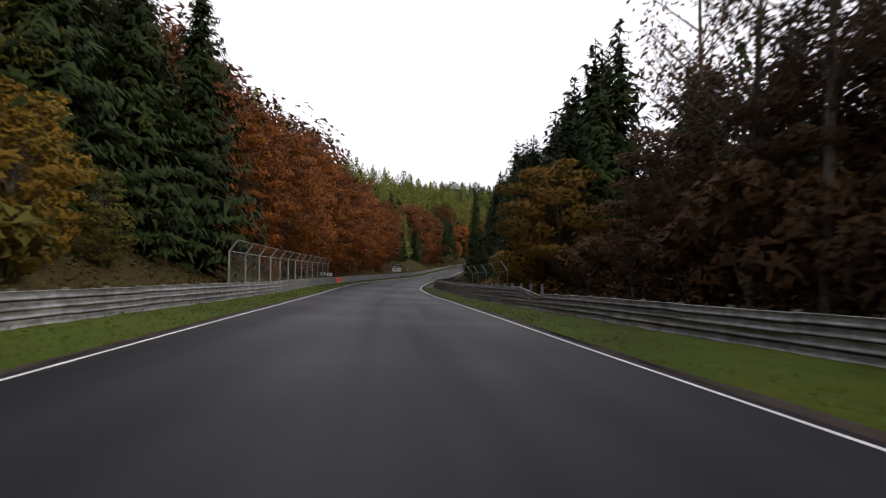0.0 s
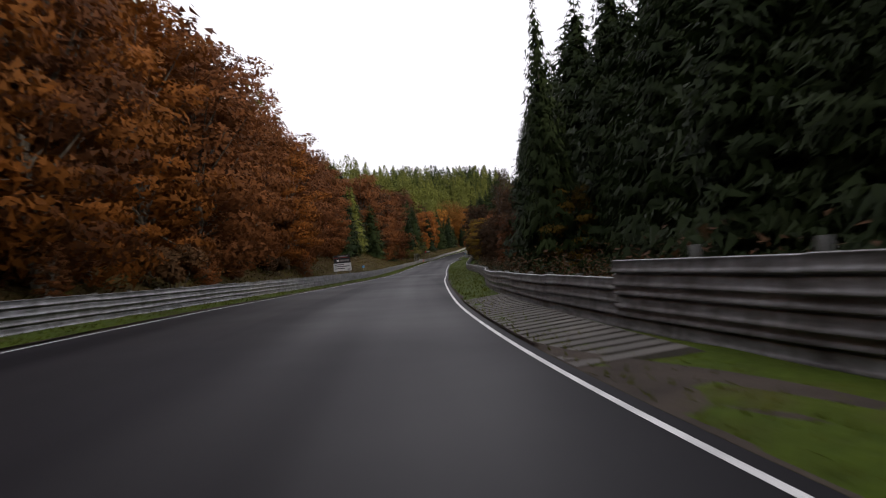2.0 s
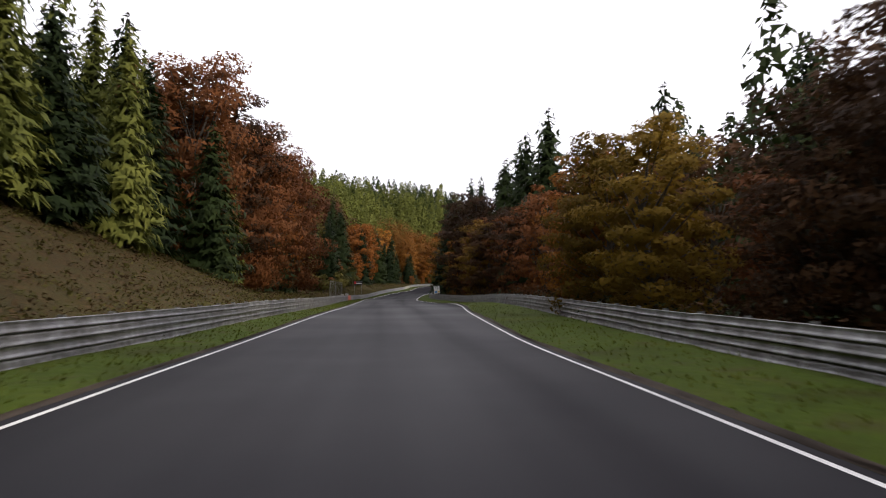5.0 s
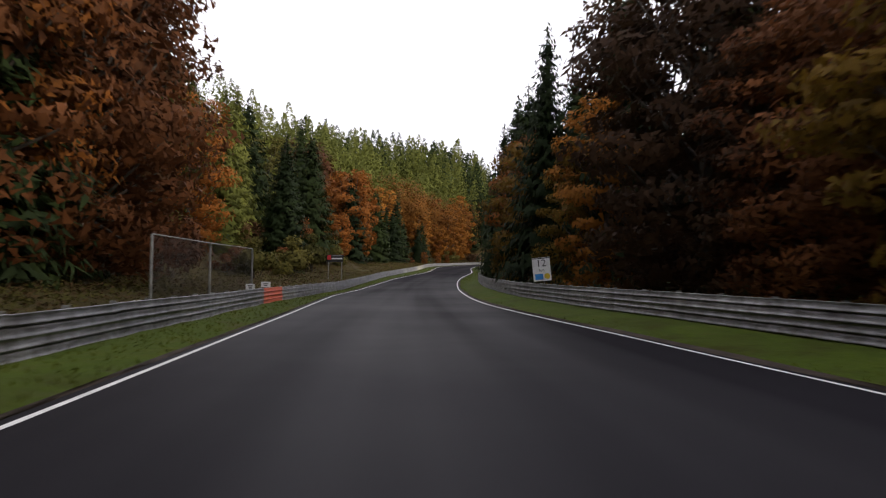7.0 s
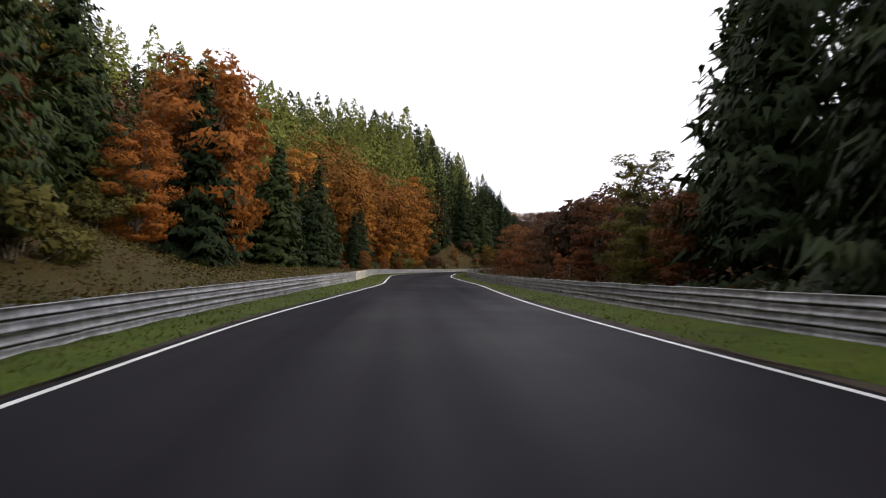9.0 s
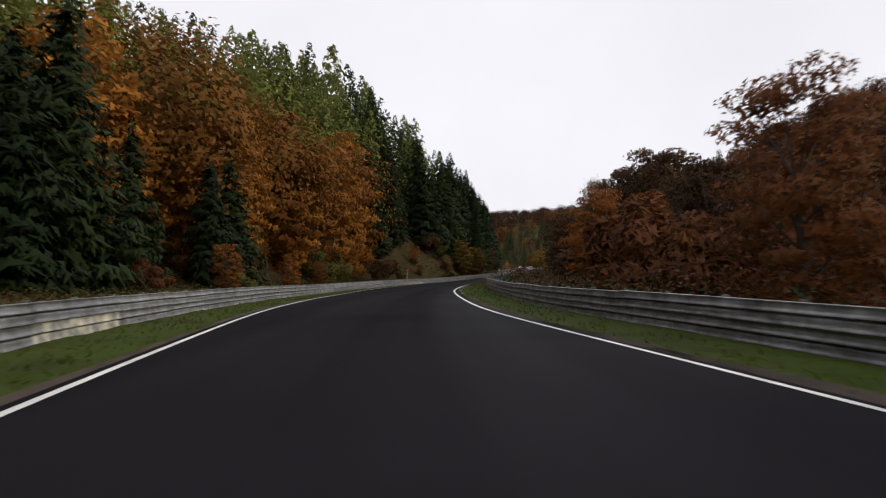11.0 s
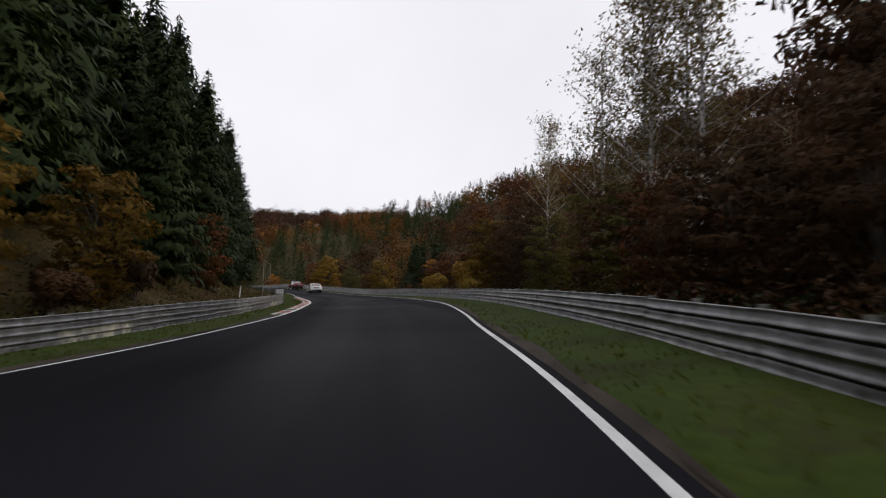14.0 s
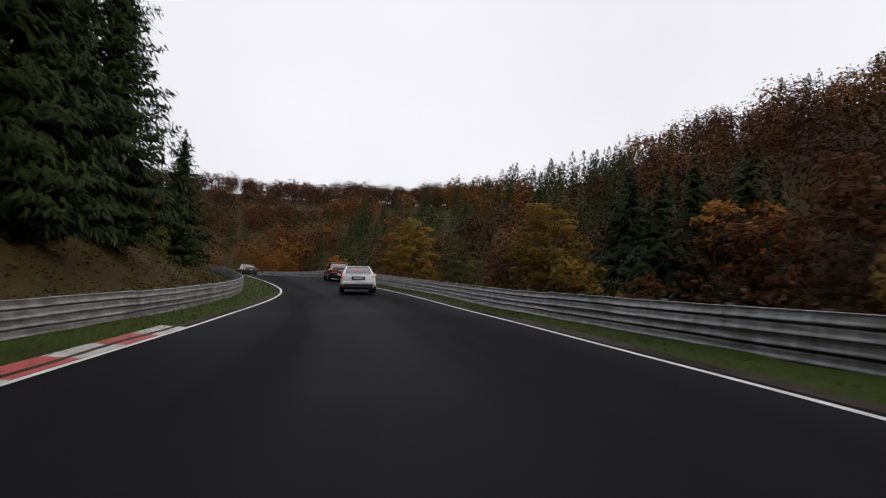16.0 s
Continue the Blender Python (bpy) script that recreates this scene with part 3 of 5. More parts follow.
def guard_rail(label, offsets, side, tiers, special, rise):
    """A row of beams on posts, 4 m a bay. side: +1 where it stands right of the track."""
    thing = new("guard_rail")
    tagged(thing, label, "guard rail", "crash barriers along the track")
    rng = random.Random(5 + side)
    s = -57.2
    while s < S_END - 8:
        a, b = place(s, on_line(s, offsets), on_line(s, rise)), place(s + 4, on_line(s + 4, offsets), on_line(s + 4, rise))
        along = (b - a).normalized() * side
        inward = Vector((0, 0, 1)).cross(along).normalized()
        up = along.cross(inward)
        n = tiers(s)
        for k in range(n):
            ob = new("beam", BEAM[special(s, k)])
            mid = (a + b) / 2 + Vector((0, 0, 0.01 + (0.347 if n < 3 else 0.305) * k + rng.uniform(-0.012, 0.012))) + inward * (rng.uniform(-0.01, 0.01) + (0.012 * k if n > 2 else 0))
            m = Matrix((along, inward, up)).transposed().to_4x4()
            m.translation = mid
            if k == 2 and s < 30:
                m = Matrix.Translation((0, 0, -0.17)) @ m @ Matrix.Rotation(-math.atan(0.34 / 4), 4, "Y") @ Matrix.Translation((0, 0.012, 0))
            ob.matrix_world = m
            ob.parent = thing
        for half in (0.0, 2.0):
            p = place(s + half, on_line(s + half, offsets), on_line(s + half, rise) - 0.2)
            m = Matrix((along, inward, Vector((0, 0, 1)))).transposed().to_4x4()
            m.translation = p - inward * 0.062
            ob = new("post", POST_HIGH if n > 2 else POST_LOW)
            ob.matrix_world = m
            ob.parent = thing
        s += 4.0
    return thing


guard_rail("grey galvanised guard rail of two stacked beams, orange bays", RAIL_L, -1, lambda s: 2,
           lambda s, k: "orange_paint" if 74 <= s < 77.9 or 258 <= s < 261.9 else "worn_cream_paint" if 346 <= s < 356 or k == 0 and (364 <= s < 368 or 430 <= s < 436 or 464 <= s < 468 or 493 <= s < 497) else "galvanised_steel", 0 * RISE_R)
guard_rail("grey galvanised steel guard rail, partly three beams high", RAIL_R, 1, lambda s: 3 if 26 <= s < 78 else 2, lambda s, k: "galvanised_steel", RISE_R - 0.1 * ease(LINE_S, 395, 425) * (1 - ease(LINE_S, 446, 456)))

# ---- trees ----


def unit(v):
    return v / np.linalg.norm(v, axis=1)[:, None].clip(1e-6)


def sprays(rng, at, size, out=None, long=0.95, wide=0.42, along=None, loose=0.75):
    """Leaf sprays: a small pointed blade at each place, lying across the direction out, as leaves turn to the light."""
    n = len(at)
    g = unit(rng.normal(size=(n, 3)))
    if out is not None:
        g = unit(unit(out) + loose * g)
    u = rng.normal(size=(n, 3))
    if along is not None:
        u = along + 0.45 * u
    u = unit(u - (u * g).sum(1)[:, None] * g)
    w = np.cross(g, u)
    size = np.broadcast_to(np.asarray(size, float), (n,))[:, None]
    u, w = u * size * long, w * size * wide
    v = np.stack([at - u * 0.7 - w, at + u, at - u * 0.5 + w], 1).reshape(-1, 3)
    soft_normal = g if out is None else unit(unit(out) + 0.5 * g)
    return v, np.arange(3 * n).reshape(-1, 3), np.repeat(soft_normal, 3, axis=0)


def foliage(name, v, f, normals, mat):
    """A mesh of sprays, shaded softly over the whole crown."""
    me = mesh_of(name, v, f, [mat], True)
    me.normals_split_custom_set_from_vertices(np.asarray(normals, np.float32))
    return me


def clump_points(rng, n, lobes):
    """Places in the outer part of lobes (x, y, z, radius, squash)."""
    lobes = np.array(lobes)
    pick = rng.choice(len(lobes), n, p=lobes[:, 3] ** 1.6 / (lobes[:, 3] ** 1.6).sum())
    d = rng.normal(size=(n, 3))
    d /= np.linalg.norm(d, axis=1)[:, None]
    r = lobes[pick, 3] * rng.uniform(0.35, 1.0, n) ** 0.5 * (1 - 0.08 * np.abs(rng.normal(size=n)))
    p = d * r[:, None]
    p[:, 2] *= lobes[pick, 4]
    return p + lobes[pick, :3], d


def tree_things(bm_trunk, bark, spray, mat, label, category, group):
    thing = new(category + "_tree")
    tagged(thing, label, category, group)
    part("trunk", bm_trunk, bark, thing)
    crown = new("crown", foliage("crown", *spray, mat))
    crown.parent = thing
    thing.location = (0, 0, -500)
    return thing


def broadleaf(seed, mat, label, leaves_n=6000, height=14.0, spread=4.2, low=0.04, bark=BARK, size=0.36, category="beech"):
    """A broad crown of many sprays on forked limbs; 14 m tall at scale 1."""
    rng = np.random.RandomState(seed)
    rnd = random.Random(seed)
    bm = bmesh.new()
    top = Vector((rnd.uniform(-0.5, 0.5), rnd.uniform(-0.5, 0.5), height * 0.55))
    tube(bm, (0, 0, -0.6), top * 0.5, 0.26, 0.18, 8)
    tube(bm, top * 0.5, top, 0.18, 0.11, 7)
    lobes = []
    for k in range(34):
        z = height * (low + (0.93 - low) * (k + 0.5) / 34)
        frac = (z / height - low) / (1 - low)
        wide = spread * (math.sin(math.pi * (0.12 + 0.8 * frac)) ** 0.7)
        ang = k * 2.4 + rnd.uniform(-0.4, 0.4)
        r = rnd.uniform(0.9, 2.0) * (1.15 - 0.4 * frac) * spread / 4.2
        reach = wide * rnd.uniform(0.45, 0.72)
        c = Vector((math.cos(ang) * reach, math.sin(ang) * reach, z))
        lobes.append((*c, r, rnd.uniform(0.3, 0.58)))
        root = top * min(0.95, max(0.3, (z - 2.0) / top.z * 0.75))
        tube(bm, root, c, 0.07, 0.025, 4)
    p, d = clump_points(rng, leaves_n, lobes)
    inner = leaves_n // 14
    core = np.array(lobes)[rng.randint(0, len(lobes), inner), :3] * (0.65, 0.65, 0.95) + rng.normal(size=(inner, 3)) * 0.35
    p = np.vstack([p, core])
    sizes = np.r_[rng.uniform(0.6, 1.4, leaves_n) * size, np.full(inner, 0.42)]
    outward = unit(p - (0, 0, height * 0.45))
    outward[:leaves_n] = outward[:leaves_n] * 0.7 + d * 0.6
    return tree_things(bm, bark, sprays(rng, p, sizes, outward + (0, 0, 0.25)), mat, label, category, "trees beside the track")


def conifer(seed, mat, label, category="spruce", height=17.0, wide=4.5, boughs=230, low=0.04, dense=1.0, size=0.4):
    """A cone of drooping boughs set round the stem at every height; 17 m tall at scale 1."""
    rng = np.random.RandomState(seed)
    bm = bmesh.new()
    tube(bm, (0, 0, -0.6), (0, 0, height * 0.55), 0.24, 0.13, 8)
    tube(bm, (0, 0, height * 0.55), (0, 0, height), 0.13, 0.015, 6)
    at, sizes, out = [], [], []
    for k in range(boughs):
        f = 1 - (1 - (k + rng.uniform(0, 1)) / boughs) ** 0.72
        z = height * (low + (0.995 - low) * f)
        r = (wide * (1 - f) ** 0.82 * (1 - 0.25 * max(0.0, 0.16 - f) / 0.16) * rng.uniform(0.62, 1.08) + 0.12)
        ang = k * 2.39996 + rng.uniform(-0.5, 0.5)
        n = max(4, int(r * 10 * dense))
        t = ((np.arange(n) + rng.uniform(0.1, 0.9, n)) / n) ** 0.62
        droop = rng.uniform(0.22, 0.42) * (1.0 - 0.8 * f)
        zz = z - r * droop * (1.5 * t - 0.7 * t**3) + (0.35 * r * t * f) + rng.normal(size=n) * 0.05
        side = rng.normal(size=n) * (0.08 + 0.24 * r * np.sqrt(t) * (1.12 - 0.8 * t))
        at.append(np.stack([np.cos(ang) * r * t - np.sin(ang) * side, np.sin(ang) * r * t + np.cos(ang) * side, zz - 0.25 * np.abs(side)], 1))
        splay = ang + np.sign(side) * rng.uniform(0.2, 1.0, n)
        out.append(np.stack([np.cos(splay), np.sin(splay), -0.15 - 0.45 * t * (1 - f)], 1))
        sizes.append(np.full(n, size) * (1.15 - 0.45 * f) * (1.15 - 0.2 * t))
    at, sizes, out = np.vstack(at), np.concatenate(sizes), np.vstack(out)
    sizes = sizes * rng.uniform(0.7, 1.3, len(sizes))
    inner = len(at) // 10
    z = height * rng.uniform(low, 0.9, inner)
    a, r = rng.uniform(0, 6.28, inner), rng.uniform(0.1, 0.5, inner) * wide * (1 - z / height)
    at = np.vstack([at, np.stack([r * np.cos(a), r * np.sin(a), z], 1)])
    out = np.vstack([out, np.stack([np.cos(a), np.sin(a), -0.3 + 0 * a], 1)])
    radial = unit(at * (1, 1, 0) + (0, 0, 0.25))
    return tree_things(bm, BARK, sprays(rng, at, np.r_[sizes, np.full(inner, 0.5)], radial + (0, 0, 0.55), 1.15, 0.32, out, 0.45), mat, label, category, "trees beside the track")


def bare_tree(seed, bark, mat, label, category, leaves_n=1300, height=15.0):
    """A slender, half-bare crown of fine twigs with few leaves left."""
    rng = np.random.RandomState(seed)
    rnd = random.Random(seed)
    bm = bmesh.new()
    tube(bm, (0, 0, -0.6), (0.1, 0, height * 0.5), 0.13, 0.08, 8)
    tube(bm, (0.1, 0, height * 0.5), (0, 0.1, height * 0.97), 0.08, 0.012, 6)
    tips = []
    for k in range(40):
        z = height * rnd.uniform(0.3, 0.92)
        ang, r = rnd.uniform(0, 6.28), rnd.uniform(1.2, 3.9) * (1.2 - z / height)
        a = Vector((0.05, 0, z))
        b = a + Vector((math.cos(ang) * r, math.sin(ang) * r, r * rnd.uniform(0.6, 1.3)))
        tube(bm, a, b, 0.035, 0.012, 4)
        for j in range(5):
            c = a.lerp(b, rnd.uniform(0.4, 1)) 
            d = c + Vector((rnd.uniform(-0.7, 0.7), rnd.uniform(-0.7, 0.7), rnd.uniform(-0.5, 0.8)))
            tube(bm, c, d, 0.012, 0.005, 3)
            tips.append((c, d))
    pick = rng.randint(0, len(tips), leaves_n)
    p = np.array([tips[i][0].lerp(tips[i][1], rng.uniform(0, 1.15)) for i in pick]) + rng.normal(size=(leaves_n, 3)) * 0.3
    return tree_things(bm, bark, sprays(rng, p, rng.uniform(0.07, 0.16, leaves_n)), mat, label, category, "trees beside the track")


def shrub(seed, mat, label, leaves_n=2400):
    """A low thicket of stems and sprays; 3 m tall at scale 1."""
    rng = np.random.RandomState(seed)
    rnd = random.Random(seed)
    bm = bmesh.new()
    lobes = []
    for k in range(9):
        ang, r = rnd.uniform(0, 6.28), rnd.uniform(0.2, 1.5)
        c = Vector((math.cos(ang) * r, math.sin(ang) * r, rnd.uniform(0.6, 2.4) * (1.2 - 0.25 * r)))
        tube(bm, (c.x * 0.2, c.y * 0.2, -0.2), c, 0.035, 0.012, 4)
        lobes.append((*c, rnd.uniform(0.5, 0.95), 0.8))
    p, d = clump_points(rng, leaves_n, lobes)
    thing = tree_things(bm, BARK, sprays(rng, p, rng.uniform(0.1, 0.22, leaves_n), 0.6 * d + 0.6 * unit(p - (0, 0, 0.6)) + (0, 0, 0.3)), mat, label, "shrub", "shrubs beside the track")
    thing.name = "roadside_shrub"
    thing.children[0].name = "stem"
    return thing


def both(make, *args, fine=None, rough=None, **kw):
    """A finely leaved tree for the front rows and a coarser one for the rows behind."""
    return [make(*args, **kw, **fine), make(*args, **kw, **rough)]


LEAFY = {"fine": {"leaves_n": 8600, "size": 0.19}, "rough": {"leaves_n": 3600, "size": 0.3}}
LOOSE = {"fine": {"leaves_n": 6600, "size": 0.19}, "rough": {"leaves_n": 3500, "size": 0.28}}
NEEDLES = {"fine": {"boughs": 250, "dense": 1.0, "size": 0.36}, "rough": {"boughs": 170, "dense": 0.8, "size": 0.5}}
KINDS = {
    "spruce": [both(conifer, 1, SPRUCE, "tall dark green spruce on the roadside slope", wide=4.1, **NEEDLES), both(conifer, 2, SPRUCE, "dark green spruce with drooping boughs", wide=4.6, **NEEDLES)],
    "near_spruce": [[conifer(5, SPRUCE, "dark green spruce overhanging the guard rail", wide=4.1, boughs=330, dense=1.5, size=0.25)], [conifer(6, SPRUCE, "dense dark green spruce close to the rail", wide=4.5, boughs=330, dense=1.5, size=0.25)]],
    "larch": [both(conifer, 3, FIR, "yellowish green larch on the slope", "larch", wide=3.4, **NEEDLES), both(conifer, 4, FIR, "pale green larch on the slope", "larch", wide=3.8, **NEEDLES)],
    "beech": [both(broadleaf, 11, BEECH, "red-brown autumn beech beside the track", **LEAFY), both(broadleaf, 12, BEECH, "copper brown beech with dense autumn leaves", spread=4.8, **LEAFY)],
    "rust": [both(broadleaf, 13, RUST, "bright orange autumn beech on the bank", **LEAFY), both(broadleaf, 14, RUST, "orange autumn beech with a full crown", spread=4.6, **LEAFY)],
    "copper": [both(broadleaf, 41, COPPER, "copper orange autumn beech on the bank", **LEAFY), both(broadleaf, 42, COPPER, "copper orange beech with a full crown", spread=4.6, **LEAFY)],
    "bronze": [both(broadleaf, 43, BRONZE, "bronze brown autumn maple behind the rail", height=12, category="maple", **LEAFY)],
    "gold": [both(broadleaf, 15, GOLD, "golden yellow autumn maple beside the track", height=12, category="maple", **LEAFY)],
    "olive": [both(broadleaf, 16, OLIVE, "yellowish green ash beside the track", category="ash", **LEAFY), both(broadleaf, 17, OLIVE, "olive green ash with a loose crown", category="ash", **LOOSE)],
    "umber": [both(broadleaf, 18, UMBER, "dark brown half-bare oak beside the track", category="oak", **LOOSE), both(broadleaf, 19, UMBER, "dark brown autumn oak with a ragged crown", spread=4.7, category="oak", **LEAFY)],
    "bare": [[bare_tree(21, BARK, UMBER, "nearly bare alder with a few brown leaves", "alder", leaves_n=1500)]],
    "birch": [[bare_tree(22, BIRCH_BARK, BIRCH_LEAF, "slender birch with sparse yellow leaves", "birch", leaves_n=2400)]],
    "shrub_olive": [[shrub(31, OLIVE, "low olive green shrub behind the rail")]],
    "shrub_gold": [[shrub(32, GOLD, "low golden yellow shrub behind the rail")]],
    "shrub_brown": [[shrub(33, BEECH, "low red-brown shrub behind the rail")], [shrub(34, UMBER, "low dark brown thicket behind the rail")]],
}
TALL = {"spruce": 17.0, "near_spruce": 17.0, "larch": 17.0, "bare": 15.0, "bronze": 12.0, "birch": 15.0, "gold": 12.0, "shrub_olive": 3.0, "shrub_gold": 3.0, "shrub_brown": 3.0}
USED = set()
PLANTED = []
RND = random.Random(77)


def plant(kind, s, l, height, slim=1.0):
    """One tree, l metres right of the line at s, of that height."""
    p = place(s, l)
    z = float(terrain([p.x], [p.y])[0])
    pair = RND.choice(KINDS[kind])
    src = pair[0] if height >= 6 and abs(l) < (27 if l < 0 and 262 < s < 300 else 22 if l < 0 and (s < 180 or 222 < s < 335) else 26 if 395 < s < 482 and l > 0 else 15 if s < 60 else 13.2) else pair[-1]
    k = height / TALL.get(kind, 14.0)
    m = Matrix.Translation((p.x, p.y, z)) @ Matrix.Rotation(RND.uniform(0, 6.28), 4, "Z") @ Matrix.Rotation(radians(RND.uniform(-2, 2)), 4, "X")
    wide = slim * k * RND.uniform(0.88, 1.15) * (1.0 if k > 0.75 else 1.12)
    m = m @ Matrix.Diagonal((wide, wide, k, 1))
    if src in USED:
        ob = copy_thing(src, m)
    else:
        ob = src
        USED.add(src)
    ob.matrix_basis = m
    PLANTED.append((p.x, p.y))
    return ob


def grove(kinds, s0, s1, l0, l1, count, h0, h1):
    for k in range(count):
        s = s0 + (s1 - s0) * (k + RND.uniform(0.1, 0.9)) / count
        plant(RND.choice(kinds.split()), s, RND.uniform(l0, l1), RND.uniform(h0, h1))


# left of the track
grove("olive shrub_gold shrub_olive gold", -8, 30, -12.5, -10.5, 9, 3, 6)
grove("olive bronze olive", -5, 34, -19, -15, 7, 12, 16)
plant("spruce", 43.5, -12.6, 18.5)
plant("spruce", 39, -14.5, 17.0)
plant("spruce", 34, -16.5, 18.0)
grove("spruce", 30, 52, -21, -16, 4, 17, 20)
grove("beech beech copper", 48, 145, -14.5, -11.5, 18, 13, 16.5)
grove("beech", 146, 174, -15.5, -13.5, 7, 12, 14.5)
grove("beech beech copper", 50, 150, -21, -16, 16, 14, 18)
grove("beech", 146, 172, -20, -16, 5, 12, 14)
grove("shrub_brown shrub_brown beech", 50, 140, -12, -9.8, 12, 1.6, 3.4)
plant("larch", 189, -15.5, 16.5, 0.75)
grove("spruce spruce larch", 168, 238, -18, -13.5, 13, 10, 14)
grove("spruce larch", 168, 245, -25, -18, 14, 13, 17)
grove("beech umber spruce beech", 222, 242, -19, -14.5, 8, 16, 20)
grove("beech copper spruce beech", 242, 262, -19, -15, 8, 18, 21.5)
grove("spruce", 222, 262, -26, -19, 7, 17, 21)
for s, l, h in ((261, -14.5, 19), (265, -15.5, 20), (269, -17, 20), (273, -19, 19)):
    plant("beech" if l > -16 else "umber", s, l, h)
grove("shrub_olive shrub_brown shrub_olive olive", 262, 335, -21, -12, 24, 2.2, 4.5)
plant("beech", 313, -15.5, 6.5)
plant("beech", 321, -16.5, 7.0)
plant("copper", 333, -15.0, 7.5)
grove("larch olive bronze larch", 262, 335, -30, -21, 14, 10, 14)
grove("larch olive larch", 282, 300, -27, -21, 6, 17, 20)
for s, l, h in ((299, -20, 15), (303, -20.5, 16.5), (306, -22.5, 18), (311, -23, 19)):
    plant("larch", s, l, h)
plant("copper", 289, -20.0, 15.0)
for s, l, h in ((304, -15.5, 14.5), (309, -16.5, 16), (317, -15.5, 17), (327, -19.5, 18), (333, -19, 17), (345, -15.5, 15.5), (314, -23, 18)):
    plant("spruce", s, l, h)
grove("beech umber copper", 344, 364, -23, -16, 6, 14, 18)
grove("spruce", 364, 394, -22, -16, 8, 11, 16)
grove("shrub_brown shrub_olive copper", 392, 472, -17.5, -13, 16, 1.6, 4)
grove("rust", 398, 424, -26, -19, 6, 13, 18)
grove("copper rust", 424, 452, -26, -18.5, 7, 14, 19)
grove("spruce", 392, 412, -19, -16.5, 3, 9, 12)
grove("spruce beech spruce", 476, 497, -17, -12.5, 6, 10, 13)
plant("spruce", 490, -11.6, 13.5)
plant("spruce", 499, -11.0, 14.5)
grove("spruce", 499, 518, -17, -12.5, 6, 14, 18)
grove("spruce", 452, 515, -24, -15, 15, 14, 20)
plant("gold", 469, -10.9, 6.2)
plant("bronze", 477, -10.2, 5.5)
plant("beech", 497, -10.5, 5.0)
grove("shrub_olive shrub_brown", 455, 505, -13, -9.5, 9, 1.5, 3)
for s, l, h in ((512, -13.0, 16.5), (519, -11.4, 16), (523, -14.5, 18), (529, -12.4, 17), (536, -14.0, 17), (541, -10.4, 15.5), (549, -9.6, 14.5), (552, -12.5, 15)):
    plant("near_spruce", s, l, h)
plant("spruce", 591, -8.6, 14.5)
grove("spruce", 508, 552, -22, -16, 8, 16, 20)
grove("rust olive shrub_brown", 556, 620, -16, -9, 9, 3, 6)
# right of the track
grove("umber umber beech", -10, 34, 11.5, 14, 10, 9, 11)
grove("umber shrub_brown", 6, 36, 9.6, 10.6, 7, 2.5, 5)
for s, l, h in ((31, 15.5, 13.5), (36, 16.5, 15), (26, 16, 14), (42, 13.2, 15.5), (47, 12.4, 15), (50, 15, 17.5), (56, 14, 18), (68, 12, 16.5)):
    plant("spruce", s, l, h)
plant("bare", 15, 10.2, 17)
plant("bare", 19, 10.6, 16)
plant("bare", 23, 11.2, 17)
plant("bare", 12, 11.5, 18)
plant("bronze", 40.5, 9.8, 9.6, 1.15)
plant("bronze", 44.5, 10.4, 9.0)
plant("copper", 49.5, 10.2, 7.0)
grove("umber shrub_brown shrub_gold", 50, 66, 9.5, 11, 5, 2.5, 5)
grove("spruce", 44, 72, 14.2, 18, 9, 19, 22)
plant("spruce", 108, 8.6, 16.5, 0.55)
plant("spruce", 89, 11.0, 15.0)
plant("spruce", 97, 12.0, 17.5)
grove("near_spruce", 66, 132, 12.4, 13.8, 22, 15.5, 19)
grove("spruce", 64, 135, 15, 19, 18, 18, 22)
grove("spruce", 108, 136, 12.4, 13.5, 7, 18, 21)
plant("gold", 108, 9.6, 6.0)
grove("near_spruce", 134, 162, 13.2, 15.5, 9, 18, 21)
grove("umber beech umber", 138, 184, 9.6, 13, 11, 6, 9)
plant("bare", 168, 12.0, 15.0)
plant("bare", 171, 13.5, 14.0)
grove("umber", 156, 184, 13, 16, 6, 11, 13.5)
plant("bare", 163, 10.5, 12)
grove("spruce", 138, 178, 14, 19, 7, 14, 18)
plant("rust", 195, 9.0, 8.0)
plant("gold", 192, 8.6, 7.6)
grove("umber beech", 182, 225, 11, 16, 9, 6, 10)
grove("beech umber umber", 222, 247, 11.8, 14.5, 8, 9.5, 11.5)
grove("beech umber bronze", 238, 249, 10.6, 11.4, 6, 8, 10)
for s, l, h in ((232, 15.5, 21), (236, 16.5, 20), (241, 15, 20.5), (246, 15.5, 21), (250, 14.5, 19), (254, 15.5, 20.5), (258, 15, 19.5), (263, 16, 20)):
    plant("spruce", s, l, h)
plant("spruce", 271, 8.6, 17.0, 0.72)
plant("spruce", 275, 11.4, 16.0)
for k in range(14):
    plant("spruce", 274 + 2.6 * k, (13.5 if k < 6 else 10.2) + 1.2 * (k % 2), 17 + RND.uniform(0, 2.5), 0.9)
grove("spruce", 304, 326, 12.5, 16, 6, 14, 18)
plant("copper", 283, 9.8, 13.0)
plant("umber", 287, 10.4, 13.5)
plant("bronze", 277.5, 9.4, 12.0)
plant("olive", 279, 8.8, 5.0)
plant("bronze", 290, 8.8, 5.0)
plant("spruce", 295, 8.8, 15.5, 0.85)
grove("umber beech olive", 300, 332, 9.5, 11, 5, 4, 7)
grove("spruce umber", 185, 325, 17, 25, 16, 13, 18)
grove("umber beech shrub_brown", 336, 420, 9.5, 16, 16, 4, 7)
grove("umber beech", 345, 432, 16, 26, 12, 7, 11)
grove("umber beech umber", 418, 462, 8.5, 14, 9, 4, 9)
